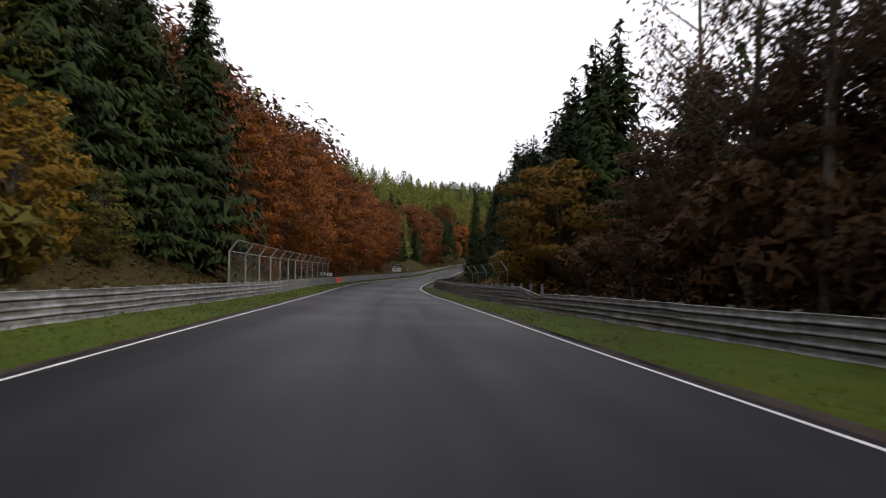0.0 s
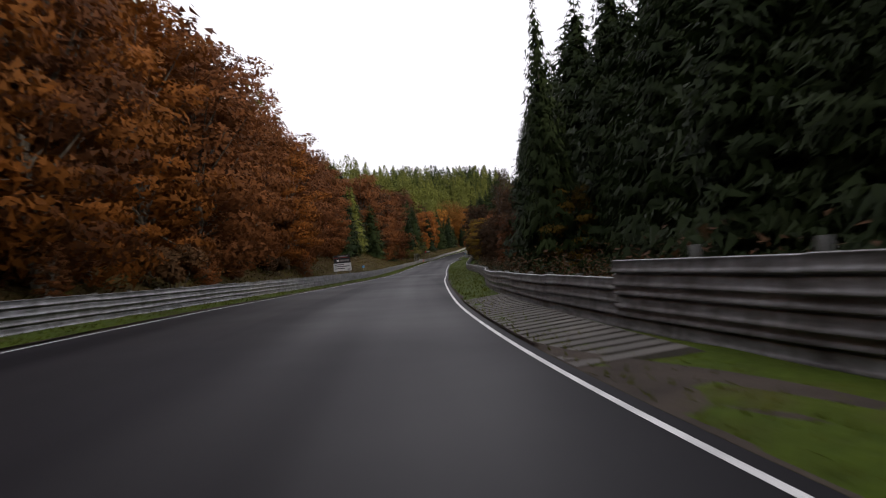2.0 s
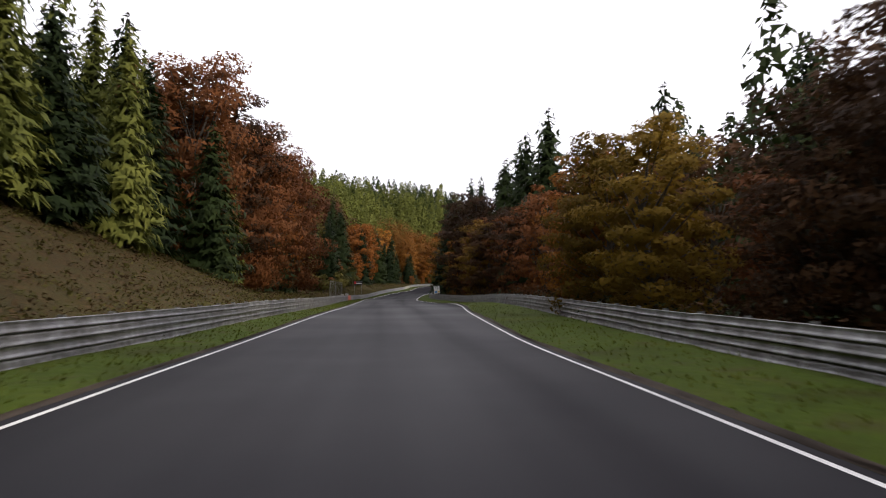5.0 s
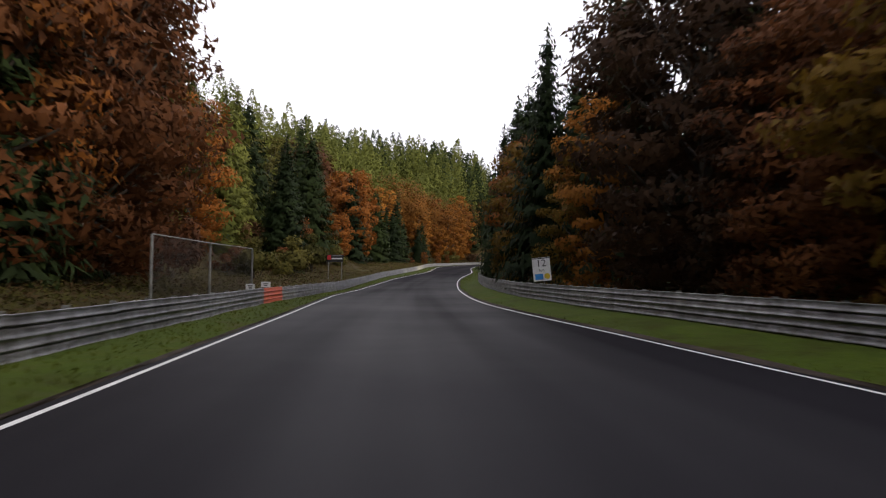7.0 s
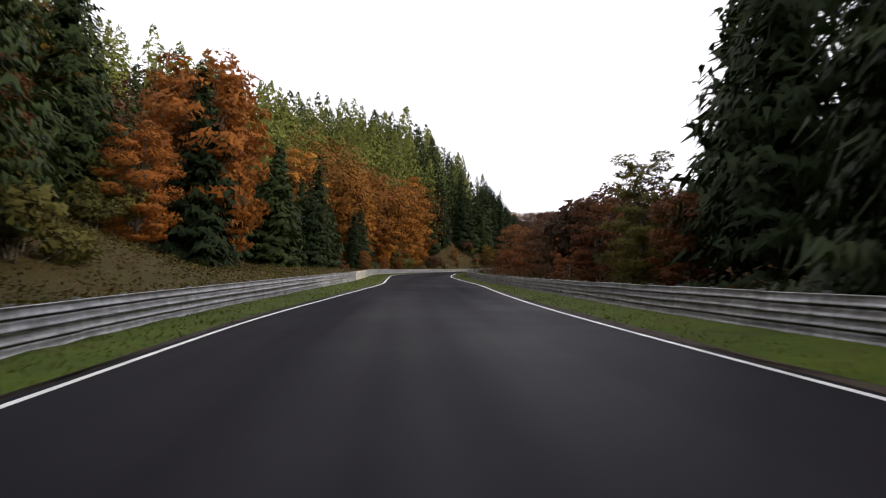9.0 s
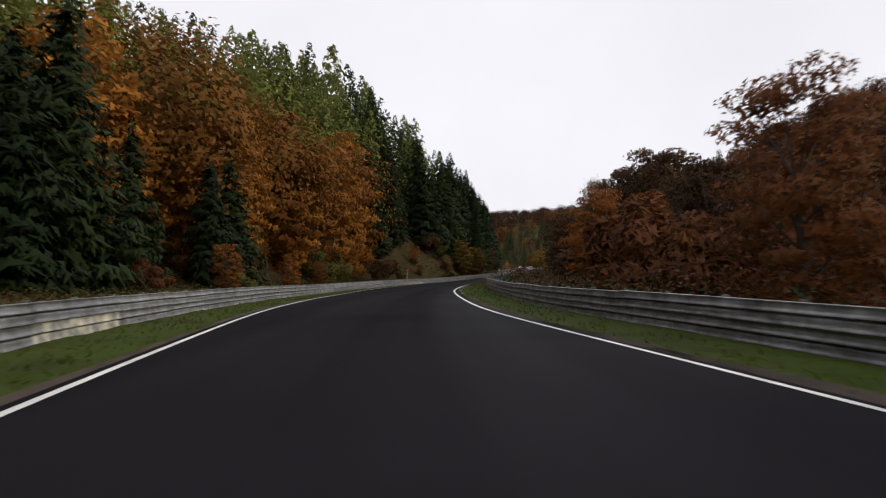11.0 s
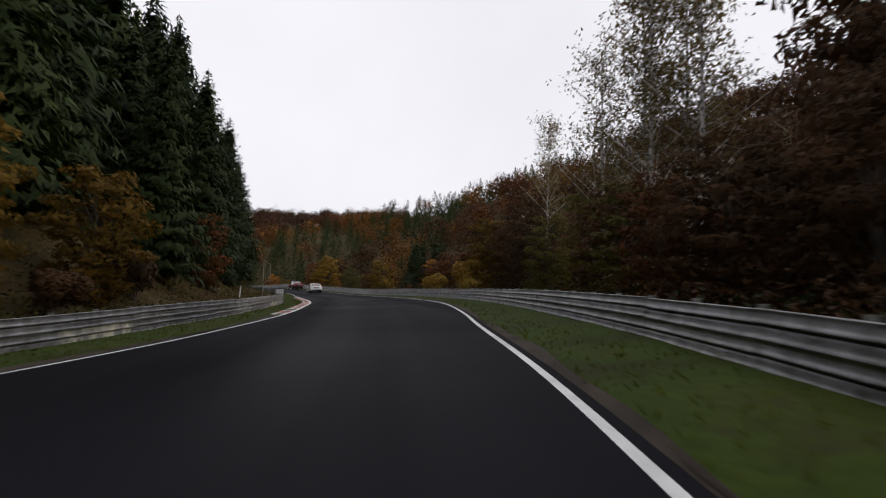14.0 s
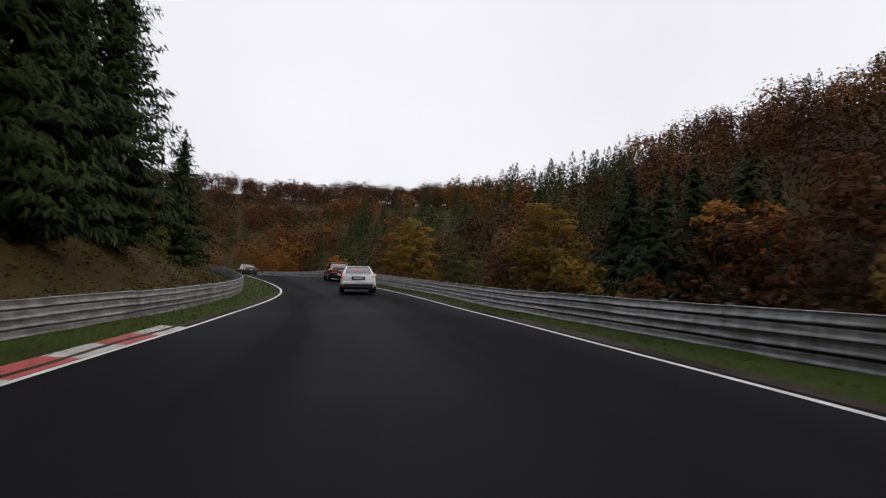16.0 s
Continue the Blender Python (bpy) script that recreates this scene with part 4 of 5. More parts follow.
plant("umber", 468, 15.8, 16.0)
plant("umber", 424, 18.0, 15.5)
plant("umber", 427, 20.0, 15.5)
plant("copper", 418, 10.6, 6.0)
plant("copper", 433, 10.4, 6.5)
plant("umber", 434, 16.5, 15.0)
grove("umber", 406, 420, 17.5, 20, 3, 11, 13)
plant("umber", 464, 17.4, 17.5)
plant("umber", 474, 21.5, 23.0)
plant("umber", 479, 24.5, 22.0)
grove("umber umber umber beech", 398, 424, 13, 19, 7, 7, 9)
grove("umber umber umber beech", 424, 470, 13, 19, 10, 10, 13.5)
grove("umber olive umber beech", 460, 484, 9.6, 10.6, 9, 5.5, 7)
plant("copper", 450, 12.0, 9.5)
plant("copper", 392, 11.5, 6.8)
plant("copper", 412, 11.5, 9.5)
plant("umber", 458, 17.0, 13.0)
plant("birch", 477.2, 11.0, 16.5)
plant("birch", 479.5, 11.6, 16.0)
plant("birch", 478, 13.0, 16.5)
plant("birch", 475.5, 12.2, 15.5)
plant("birch", 482, 10.6, 13.5)
plant("birch", 489.5, 10.2, 11.5, 0.8)
plant("olive", 485.5, 9.0, 5.0)
plant("umber", 488.5, 9.0, 6.0)
plant("copper", 450.5, 9.6, 7.0)
plant("umber", 494.5, 10.0, 6.0)
plant("umber", 497.5, 10.6, 6.5)
grove("shrub_brown umber beech shrub_gold", 462, 560, 10.8, 14, 24, 2.5, 4.5)
grove("umber beech copper beech", 480, 545, 15, 20, 16, 6, 8.5)
for s, l, h in ((546, 15.5, 9), (550, 16.5, 10), (554, 18.5, 11), (543, 18, 10), (557, 21, 11), (549, 20, 11)):
    plant("spruce", s, l, h)
grove("umber beech umber", 478, 545, 18, 32, 22, 8, 11)
grove("beech rust olive gold umber", 540, 640, 12, 30, 30, 5, 8.5)
plant("gold", 547, 10.6, 5.4)
plant("bronze", 500.5, 9.8, 6.5)
for s, l, h in ((548, 24, 10.5), (545, 27, 11), (551, 28, 10), (517, 21, 10.5), (520, 24, 11)):
    plant("spruce", s, l, h)
for s, l, h in ((253, 10.8, 15.0), (257, 11.6, 15.5)):
    plant("umber", s, l, h)
plant("rust", 264, 10.4, 11.5, 0.9)
plant("gold", 266.5, 10.0, 9.0, 0.9)
for s, l, h in ((265, 12.0, 19.0), (268.5, 12.8, 20.0)):
    plant("spruce", s, l, h, 0.85)
plant("gold", 505, 12.4, 4.8)
plant("gold", 187.5, 9.0, 7.5)


# ---- the woods on the hills ----


def woods(name, label, mat, xs, ys, tall, fine, kind, seed):
    """Many small-clumped trees at the given places, one mesh."""
    rng = np.random.RandomState(seed)
    z = terrain(xs, ys)
    at, size, out = [], [], []
    for x, y, zz, h, q in zip(xs, ys, z, tall, fine):
        if kind == "conifer":
            m = (150, 240, 300, 560)[q]
            f = rng.uniform(0.05, 1.0, m) ** 0.8
            r = h * (0.34, 0.33, 0.29, 0.29)[q] * (1.02 - f) ** 0.8 * rng.uniform(0.5, 1.05, m)
            a = rng.uniform(0, 6.28, m)
            at.append(np.stack([x + r * np.cos(a), y + r * np.sin(a), zz + h * f - r * 0.3], 1))
            out.append(np.stack([np.cos(a), np.sin(a), np.full(m, 0.55)], 1))
            size.append(h * (0.066, 0.052, 0.044, 0.031)[q] * (1.15 - 0.7 * f))
        else:
            m = (170, 400, 480, 2000)[q]
            d = unit(rng.normal(size=(m, 3)))
            d[:, 2] = np.abs(d[:, 2]) * np.where(rng.uniform(0, 1, m) < 0.7, 1, -1)
            lump = 1 + 0.16 * np.sin(4 * d[:, 0] + 3 * d[:, 1] + x) + 0.12 * np.sin(7 * d[:, 2] + 5 * d[:, 0] + y)
            grow = (rng.uniform(0.7, 1.0, m) * lump)[:, None]
            at.append(np.stack([x, y, zz + h * 0.52]) + d * grow * (h * 0.4, h * 0.4, h * 0.46))
            out.append(d + (0, 0, 0.35))
            size.append(np.full(m, h * (0.062, 0.036, 0.031, 0.0145)[q]))
    at, size = np.vstack(at), np.concatenate(size) * rng.uniform(0.7, 1.4, sum(map(len, size)))
    out = unit(np.vstack(out))
    v, f, _ = sprays(rng, at, size, out, 0.9, 0.4 if kind == "conifer" else 0.6, None, 0.45)
    tagged(new(name, foliage(name, v, f, np.repeat(out, 3, axis=0), mat)), label, "woods", kind="stuff")


def scatter():
    """Trees over both hillsides, sorted into kinds by broad patches."""
    rng = np.random.RandomState(42)
    x = rng.uniform(-190, 420, 22000)
    y = rng.uniform(-80, 900, 22000)
    k, l = nearest(x, y)
    s = LINE_S[k]
    d = np.where(l < 0, -l, l)
    keep = d > np.where(l < 0, 22, 20)
    keep &= rng.uniform(0, 1, len(x)) < np.clip(1.25 - d / 260, 0.25, 1) * np.where((l < 0) & (s > 395) & (d < 110), 1.0, 0.72)
    keep &= ~((l > 0) & (s > 440) & (d < 34))
    keep &= ~((l > 0) & (s < 330) & (d > 50))
    keep &= d < np.where(l < 0, 190, 330)
    x, y, s, l, d = x[keep], y[keep], s[keep], l[keep], d[keep]
    patch = rolling(x * 1.3 + 40, y * 1.3) + rng.normal(size=len(x)) * np.where((l > 0) & (s > 330), 0.13, 0.35)
    kinds = np.where(l < 0, np.where((s < 170) & (d < 34), 2, np.where((s > 400) & (s < 450) & (d < 27), 3, np.where(patch > np.where(s > 240, -0.6, 0.15), 1, 0))),
                     np.where(s < 330, 0, np.where(patch > 0.75, 0, np.where(patch > 0.45, 3, np.where(patch > -0.3, 2, 4)))))
    kinds = np.where((l < 0) & (s > 342) & (s < 398) & (d < 48), np.where(patch > 0.4, 2, 0), kinds)
    tall = rng.uniform(15, 23, len(x)) * np.where((l > 0) & (s > 330), 0.48, 1.0) * np.where((l < 0) & (s > 235), np.where(s > 398, 0.92, 0.7), 0.92)
    tall = tall * np.where((l < 0) & (s > 405) & (s < 485) & (d > 28) & (d < 44), 1.15, 1.0)
    rows = [("spruce_woods", "dense dark green spruce woods on the hillside", WOOD_SPRUCE, "conifer"), ("larch_woods", "yellow-green larch woods on the hillside", WOOD_LARCH, "conifer"),
            ("beech_woods", "red-brown beech woods on the hillside", WOOD_BEECH, "round"), ("orange_woods", "orange autumn woods on the hillside", WOOD_ORANGE, "round"),
            ("brown_woods", "dark brown autumn woods on the hillside", WOOD_BROWN, "round")]
    level = np.where((l > 0) & (s > 330) & (d < 190) | (l < 0) & (s > 150) & (d < 110), 1, 0)
    level = np.where((d < 36) | ((l > 0) & ((s < 330) | (s > 470) & (d < 90))), 2, level)
    level = np.where((l < 0) & ((s > 245) & (s < 310) & (d < 38) | (s > 395) & (s < 455) & (d < 32)), 3, level)
    for n, (name, label, mat, kind) in enumerate(rows):
        pick = kinds == n
        woods(name, label, mat, x[pick], y[pick], tall[pick], level[pick], kind, 50 + n)
    return len(x)


scatter()

for pair in sum(KINDS.values(), []):
    for src in pair:
        if src not in USED:
            for ob in (*src.children, src):
                bpy.data.objects.remove(ob)

# ---- undergrowth and grass ----


def strewn(name, label, mat, count, side, d0, d1, s0, s1, h0, h1, size, seed, clump=6):
    """Low growth in small clumps behind a rail, one mesh."""
    rng = np.random.RandomState(seed)
    s = rng.uniform(s0, s1, count)
    d = d0 + (d1 - d0) * rng.uniform(0, 1, count) ** 1.4
    base = np.where(side < 0, on_line(s, RAIL_L), on_line(s, RAIL_R))
    l = base + side * d
    x = on_line(s, LINE[:, 0]) + l * on_line(s, ASIDE[:, 0])
    y = on_line(s, LINE[:, 1]) + l * on_line(s, ASIDE[:, 1])
    z = terrain(x, y)
    if d0 < 1.0:
        z = np.where(d < 1.0, on_line(s, ROAD_Z) + l * on_line(s, TILT), z)
    h = rng.uniform(h0, h1, count)
    at = np.repeat(np.stack([x, y, z], 1), clump, axis=0)
    up = np.repeat(h, clump)
    at[:, 2] += up * rng.uniform(0.1, 1.0, len(at))
    at[:, :2] += rng.normal(size=(len(at), 2)) * (up * 0.55)[:, None]
    spray = sprays(rng, at, size * rng.uniform(0.6, 1.5, len(at)), np.tile((0.0, 0.0, 1.0), (len(at), 1)), loose=1.0)
    tagged(new(name, foliage(name, *spray, mat)), label, "undergrowth", kind="stuff")


strewn("bracken", "dull brown bracken and brambles on the bank", BRACKEN, 21000, -1, 1.2, 22, -10, 620, 0.1, 0.5, 0.085, 61, 10)
strewn("brambles", "olive green brambles on the bank", OLIVE, 19000, -1, 1.0, 20, -10, 620, 0.1, 0.55, 0.085, 62, 10)
strewn("thicket", "dark brown thicket behind the rail", UMBER, 8000, 1, 2.0, 14, -10, 620, 0.3, 1.6, 0.095, 63, 14)
strewn("ivy", "dark green low growth behind the rail", SPRUCE, 4200, 1, 1.0, 12, -10, 620, 0.2, 1.2, 0.09, 64, 14)


def turf(name, side, seed, count):
    """Short grass blades over a verge, one mesh."""
    rng = np.random.RandomState(seed)
    s = rng.uniform(-5, 600, count)
    f = rng.uniform(0.02, 1.0, count)
    a, b = (LEFT, RAIL_L - 0.4) if side < 0 else (RIGHT, RAIL_R + 0.4)
    l = on_line(s, a) * (1 - f) + on_line(s, b) * f
    x = on_line(s, LINE[:, 0]) + l * on_line(s, ASIDE[:, 0])
    y = on_line(s, LINE[:, 1]) + l * on_line(s, ASIDE[:, 1])
    z = on_line(s, ROAD_Z) + l * on_line(s, TILT) + 0.05 * np.sin(np.pi * f)
    h = rng.uniform(0.03, 0.09, count) + 0.12 * (f > 0.8) * rng.uniform(0, 1, count) ** 2
    ang = rng.uniform(0, 6.28, count)
    lean = rng.normal(size=(count, 2)) * 0.04
    w = 0.012 + 0.012 * rng.uniform(0, 1, count)
    p = np.stack([x, y, z], 1)
    side_v = np.stack([np.cos(ang) * w, np.sin(ang) * w, 0 * w], 1)
    tip = p + np.stack([lean[:, 0], lean[:, 1], h], 1)
    v = np.stack([p - side_v, p + side_v, tip], 1).reshape(-1, 3)
    tagged(new(name, mesh_of(name, v, np.arange(3 * count).reshape(-1, 3), [BLADE])), "short green grass of the verge", "grass", kind="stuff")


turf("grass_left", -1, 71, 30000)
turf("grass_right", 1, 72, 34000)

# ---- kerbs and aprons ----


def strip_piece(name, s0, s1, side, inner, wide, rise, mat, parent):
    """A block of kerb or apron between s0 and s1, its top sloping up away from the track."""
    edge = LEFT if side < 0 else RIGHT
    bm = bmesh.new()
    rows = []
    for s in np.linspace(s0, s1, 4):
        l = on_line(s, edge) + side * inner
        rows.append([bm.verts.new(place(s, l, -0.1)), bm.verts.new(place(s, l, 0.008)), bm.verts.new(place(s, l + side * wide * 0.85, rise)),
                     bm.verts.new(place(s, l + side * wide, rise * 0.5)), bm.verts.new(place(s, l + side * wide, -0.1))])
    for a, b in zip(rows, rows[1:]):
        for k in range(4):
            bm.faces.new((a[k], a[k + 1], b[k + 1], b[k]))
    bm.faces.new(rows[0][::-1])
    bm.faces.new(rows[-1])
    bmesh.ops.recalc_face_normals(bm, faces=bm.faces)
    return part(name, bm, mat, parent)


def kerb():
    thing = tagged(new("kerb"), "worn red and white painted concrete kerb along the track", "kerb", kind="structure")
    s, k = 481.5, 0
    rng = random.Random(9)
    while s < 531:
        n = 1.9 + rng.uniform(-0.15, 0.15)
        strip_piece("kerb_block", s + 0.015, s + n, -1, -0.11, 0.6, 0.045, (KERB_WHITE, KERB_RED, KERB_WHITE, CONCRETE)[k % 4] if s < 488 else (KERB_WHITE, KERB_RED)[k % 2], thing)
        s += n
        k += 1


kerb()
apron = tagged(new("apron"), "ribbed grey concrete apron inside the bend", "kerb", kind="structure")
for n in range(28):
    strip_piece("rib", 76.0 + n * 0.45, 76.0 + n * 0.45 + 0.3, 1, 0.02, 1.35, 0.15, CONCRETE, apron)
apron = tagged(new("apron"), "narrow worn brown concrete kerb inside the bend", "kerb", kind="structure")
for n in range(15):
    strip_piece("slab", 390.0 + n * 4.0, 390.0 + n * 4.0 + 3.97, 1, 0.08, 0.2, 0.02, KERB_WORN, apron)

# ---- catch fences ----


def wire_net(wide, high, gap=0.11, thick=0.006):
    """Chain-link wires in the x-z plane, each a thin flat strip."""
    v, f = [], []
    for sgn in (1, -1):
        c = -high
        while c < wide:
            x0, z0, x1, z1 = max(c, 0.0), max(-c, 0.0), min(c + high, wide), min(high, wide - c)
            if x1 - x0 > 0.02:
                pts = [(x0, z0), (x1, z1)] if sgn > 0 else [(wide - x0, z0), (wide - x1, z1)]
                k = len(v)
                for x, z in pts:
                    v += [(x - thick / 2 * sgn, 0, z + thick / 2), (x + thick / 2 * sgn, 0, z - thick / 2)]
                f.append((k, k + 1, k + 3, k + 2))
            c += gap * 1.414
    return v, f


def catch_fence(label, s0, bays, bay, l_of, side, high, arm, net_gap, dark=False, slim=1.0):
    """Posts with netting between them, their arms leaning over the track."""
    thing = tagged(new("catch_fence"), label, "fence", "catch fences behind the rails")
    v, f = wire_net(bay, high, net_gap, 0.012 if dark else 0.005 * slim)
    net = mesh_of("netting", v, f, [BLACK if dark else POST])
    if arm:
        va, fa = wire_net(bay, 0.62, net_gap, 0.005 * slim)
        arm_net = mesh_of("netting", va, fa, [POST])
    for k in range(bays + 1):
        s = s0 + k * bay
        p, q = place(s, l_of(s)), place(s + bay, l_of(s + bay))
        along = (q - p).normalized()
        inward = Vector((along.y, -along.x, 0)) * -side
        bm = bmesh.new()
        tube(bm, p + Vector((0, 0, -0.3)), p + Vector((0, 0, high)), 0.05 * slim, 0.045 * slim, 8)
        if arm:
            tube(bm, p + Vector((0, 0, high - 0.02)), p + Vector((0, 0, high + 0.5)) + inward * 0.38, 0.042, 0.035, 8)
        part("post", bm, POST, thing)
        if k == bays:
            break
        m = Matrix((along, Vector((0, 0, 1)).cross(along), Vector((0, 0, 1)))).transposed().to_4x4()
        m.translation = p + Vector((0, 0, 0.05))
        ob = new("netting", net)
        ob.matrix_world = m
        ob.parent = thing
        bm = bmesh.new()
        tube(bm, p + Vector((0, 0, high)), q + Vector((0, 0, high)), 0.02 * slim, 0.02 * slim, 6)
        part("top_wire", bm, POST, thing)
        if arm:
            lean = (Vector((0, 0, 0.5)) + inward * 0.38).normalized()
            m = Matrix((along, lean.cross(along), lean)).transposed().to_4x4()
            m.translation = p + Vector((0, 0, high))
            ob = new("netting", arm_net)
            ob.matrix_world = m
            ob.parent = thing
            bm = bmesh.new()
            top = Vector((0, 0, high + 0.5)) + inward * 0.38
            tube(bm, p + top, q + top, 0.015 * slim, 0.015 * slim, 6)
            part("top_wire", bm, POST, thing)
    return thing


catch_fence("tall wire mesh catch fence with arms over the rail", 31.0, 12, 3.5, lambda s: float(on_line(s, RAIL_L)) - 0.55, -1, 2.1, True, 0.11)
catch_fence("short wire mesh catch fence with arms over the rail", 37.0, 4, 3.6, lambda s: float(on_line(s, RAIL_R)) + 0.6, 1, 1.9, True, 0.11, slim=0.35)
catch_fence("dark netting fence on grey posts behind the rail", 250.0, 2, 5.6, lambda s: float(on_line(s, RAIL_L)) - 1.7 + 0.06 * (s - 250), -1, 2.5, False, 0.09, True)
catch_fence("thin netting fence on tall posts behind the rail", 500.5, 1, 9.5, lambda s: float(on_line(s, RAIL_L)) - 1.1, -1, 3.2, False, 0.16, slim=0.6)

# ---- signs ----


def writing(text, size, at, mat, parent):
    """Raised letters in the x-z plane, facing -y."""
    cu = bpy.data.curves.new("lettering", "FONT")
    cu.body, cu.size, cu.align_x, cu.align_y, cu.extrude = text, size, "CENTER", "CENTER", 0.002
    tmp = new("lettering", cu)
    me = bpy.data.meshes.new_from_object(tmp.evaluated_get(bpy.context.evaluated_depsgraph_get()))
    bpy.data.objects.remove(tmp)
    me.materials.clear()
    me.materials.append(mat)
    ob = new("lettering", me)
    ob.matrix_basis = Matrix.Translation(at) @ Matrix.Rotation(radians(90), 4, "X")
    ob.parent = parent
    return ob


def slab(name, size, at, mat, parent, label="", bevel=0.006):
    bm = bmesh.new()
    box(bm, size, at, bevel)
    return part(name, bm, mat, parent, label)


def facing(s, l, turn=0.0, lean=0.0):
    """A pose at the ground beside the line whose -y looks back along the track."""
    p = place(s, l)
    z = max(p.z, float(terrain([p.x], [p.y])[0]))
    return Matrix.Translation((p.x, p.y, z - 0.05)) @ Matrix.Rotation(radians(heading(s) + turn), 4, "Z") @ Matrix.Rotation(radians(lean), 4, "Y")


def billboard():
    thing = tagged(new("billboard"), "black and white notice board behind the rail", "billboard")
    for x in (-0.7, 0.7):
        slab("post", (0.08, 0.08, 2.6), (x, 0.06, 1.2), POST, thing)
    slab("black_panel", (1.66, 0.04, 0.8), (0, 0, 2.17), BLACK, thing, "black advertising panel")
    slab("white_panel", (1.76, 0.04, 0.78), (0, 0, 1.37), WHITE, thing, "white notice panel")
    slab("bar", (1.0, 0.012, 0.1), (0.1, -0.024, 2.44), GREY, thing)
    slab("bar", (1.62, 0.012, 0.025), (0, -0.024, 2.3), RED, thing, "dark red rule")
    slab("emblem", (0.24, 0.012, 0.2), (-0.4, -0.024, 2.02), WHITE, thing, "white emblem")
    slab("bar", (0.85, 0.012, 0.17), (0.25, -0.024, 2.02), GREY, thing, "grey bar of lettering")
    for w, x, z in ((0.95, -0.32, 1.62), (1.5, -0.03, 1.44), (1.0, -0.28, 1.24), (0.26, 0.62, 1.12)):
        slab("bar", (w, 0.012, 0.075), (x, -0.024, z), BLACK, thing)
    thing.matrix_basis = facing(137.5, -7.45, 0)
    return thing


def kilometre_sign():
    thing = tagged(new("kilometre_sign"), "white leaning kilometre sign on a thin post", "sign")
    slab("post", (0.06, 0.06, 1.6), (0.08, 0.05, 0.75), POST, thing)
    panel = slab("panel", (0.92, 0.03, 1.22), (0, 0, 1.85), WHITE, thing, "white sign panel")
    slab("border", (0.88, 0.008, 0.05), (0, -0.018, 2.42), BLACK, thing)
    writing("12", 0.52, (0, -0.02, 2.15), BLACK, thing)
    writing("km", 0.22, (0, -0.02, 1.8), BLACK, thing)
    slab("bar", (0.42, 0.008, 0.3), (-0.16, -0.018, 1.47), BLUE, thing, "blue printed patch")
    bm = bmesh.new()
    bmesh.ops.create_cone(bm, cap_ends=True, segments=20, radius1=0.15, radius2=0.15, depth=0.01, matrix=Matrix.Translation((0.26, -0.019, 1.48)) @ Matrix.Rotation(radians(90), 4, "X"))
    part("emblem", bm, YELLOW, thing, "yellow round emblem")
    thing.matrix_basis = facing(259.6, float(on_line(259.6, RAIL_R)) + 0.45, -6, -6) @ Matrix.Scale(0.87, 4)
    return thing


def post_plate(s, l, text, up, wide=0.56):
    """A small white number plate on a stake at the rail."""
    thing = tagged(new("number_plate"), "small white number board standing above the rail", "sign")
    slab("stake", (0.05, 0.04, up), (0, 0.03, up / 2), POST, thing)
    slab("plate", (wide, 0.025, wide * 0.6), (0, 0, up), WHITE, thing, "white board")
    if text:
        writing(text, 0.27, (0, -0.015, up), BLACK, thing)
    else:
        slab("bar", (wide * 0.5, 0.008, 0.045), (0, -0.015, up + 0.03), BLACK, thing)
        slab("bar", (wide * 0.4, 0.008, 0.035), (0, -0.015, up - 0.05), BLACK, thing)
    thing.matrix_basis = facing(s, l)
    return thing


def slope_board():
    thing = tagged(new("advertising_board"), "wide dark red and black board on the bank", "billboard")
    for x in (-0.7, 0.7):
        slab("post", (0.08, 0.08, 2.6), (x, 0.06, 1.1), POST, thing)
    slab("panel", (1.75, 0.04, 0.42), (0, 0, 2.5), BLACK, thing, "dark upper panel")
    slab("panel", (1.7, 0.04, 0.3), (0, 0, 2.1), BLACK, thing)
    slab("emblem", (0.4, 0.012, 0.5), (-0.62, -0.024, 2.42), RED, thing, "dark red emblem")
    slab("bar", (1.1, 0.012, 0.06), (0.2, -0.024, 2.6), GREY, thing)
    slab("bar", (1.1, 0.012, 0.14), (0.2, -0.024, 2.3), WHITE, thing)
    thing.matrix_basis = facing(300.0, -8.7, 0)
    return thing


def marker_pole():
    thing = tagged(new("marker_pole"), "cream painted pole with a small red flag", "pole")
    bm = bmesh.new()
    tube(bm, (0, 0, -0.2), (0, 0, 1.95), 0.03, 0.026, 8)
    part("pole", bm, PALE, thing)
    slab("flag", (0.22, 0.015, 0.24), (0.14, 0, 1.78), RED, thing, "small red flag")
    thing.matrix_basis = facing(433.6, float(on_line(433.6, RAIL_L)) - 0.4)
    return thing


def round_sign():
    thing = tagged(new("round_sign"), "small round blue and white sign on a thin stake", "sign")
    bm = bmesh.new()
    tube(bm, (0, 0.02, -0.2), (0, 0.02, 1.3), 0.02, 0.02, 6)
    part("stake", bm, POST, thing)
    bm = bmesh.new()
    bmesh.ops.create_cone(bm, cap_ends=True, segments=20, radius1=0.15, radius2=0.15, depth=0.015, matrix=Matrix.Translation((0, 0, 1.3)) @ Matrix.Rotation(radians(90), 4, "X"))
    part("disc", bm, BLUE, thing, "blue disc")
    for z in (1.22, 1.3, 1.38):
        slab("bar", (0.22, 0.006, 0.025), (0, -0.011, z), WHITE, thing)
    thing.matrix_basis = facing(149.2, float(on_line(149.2, RAIL_L)) - 1.1)
    return thing


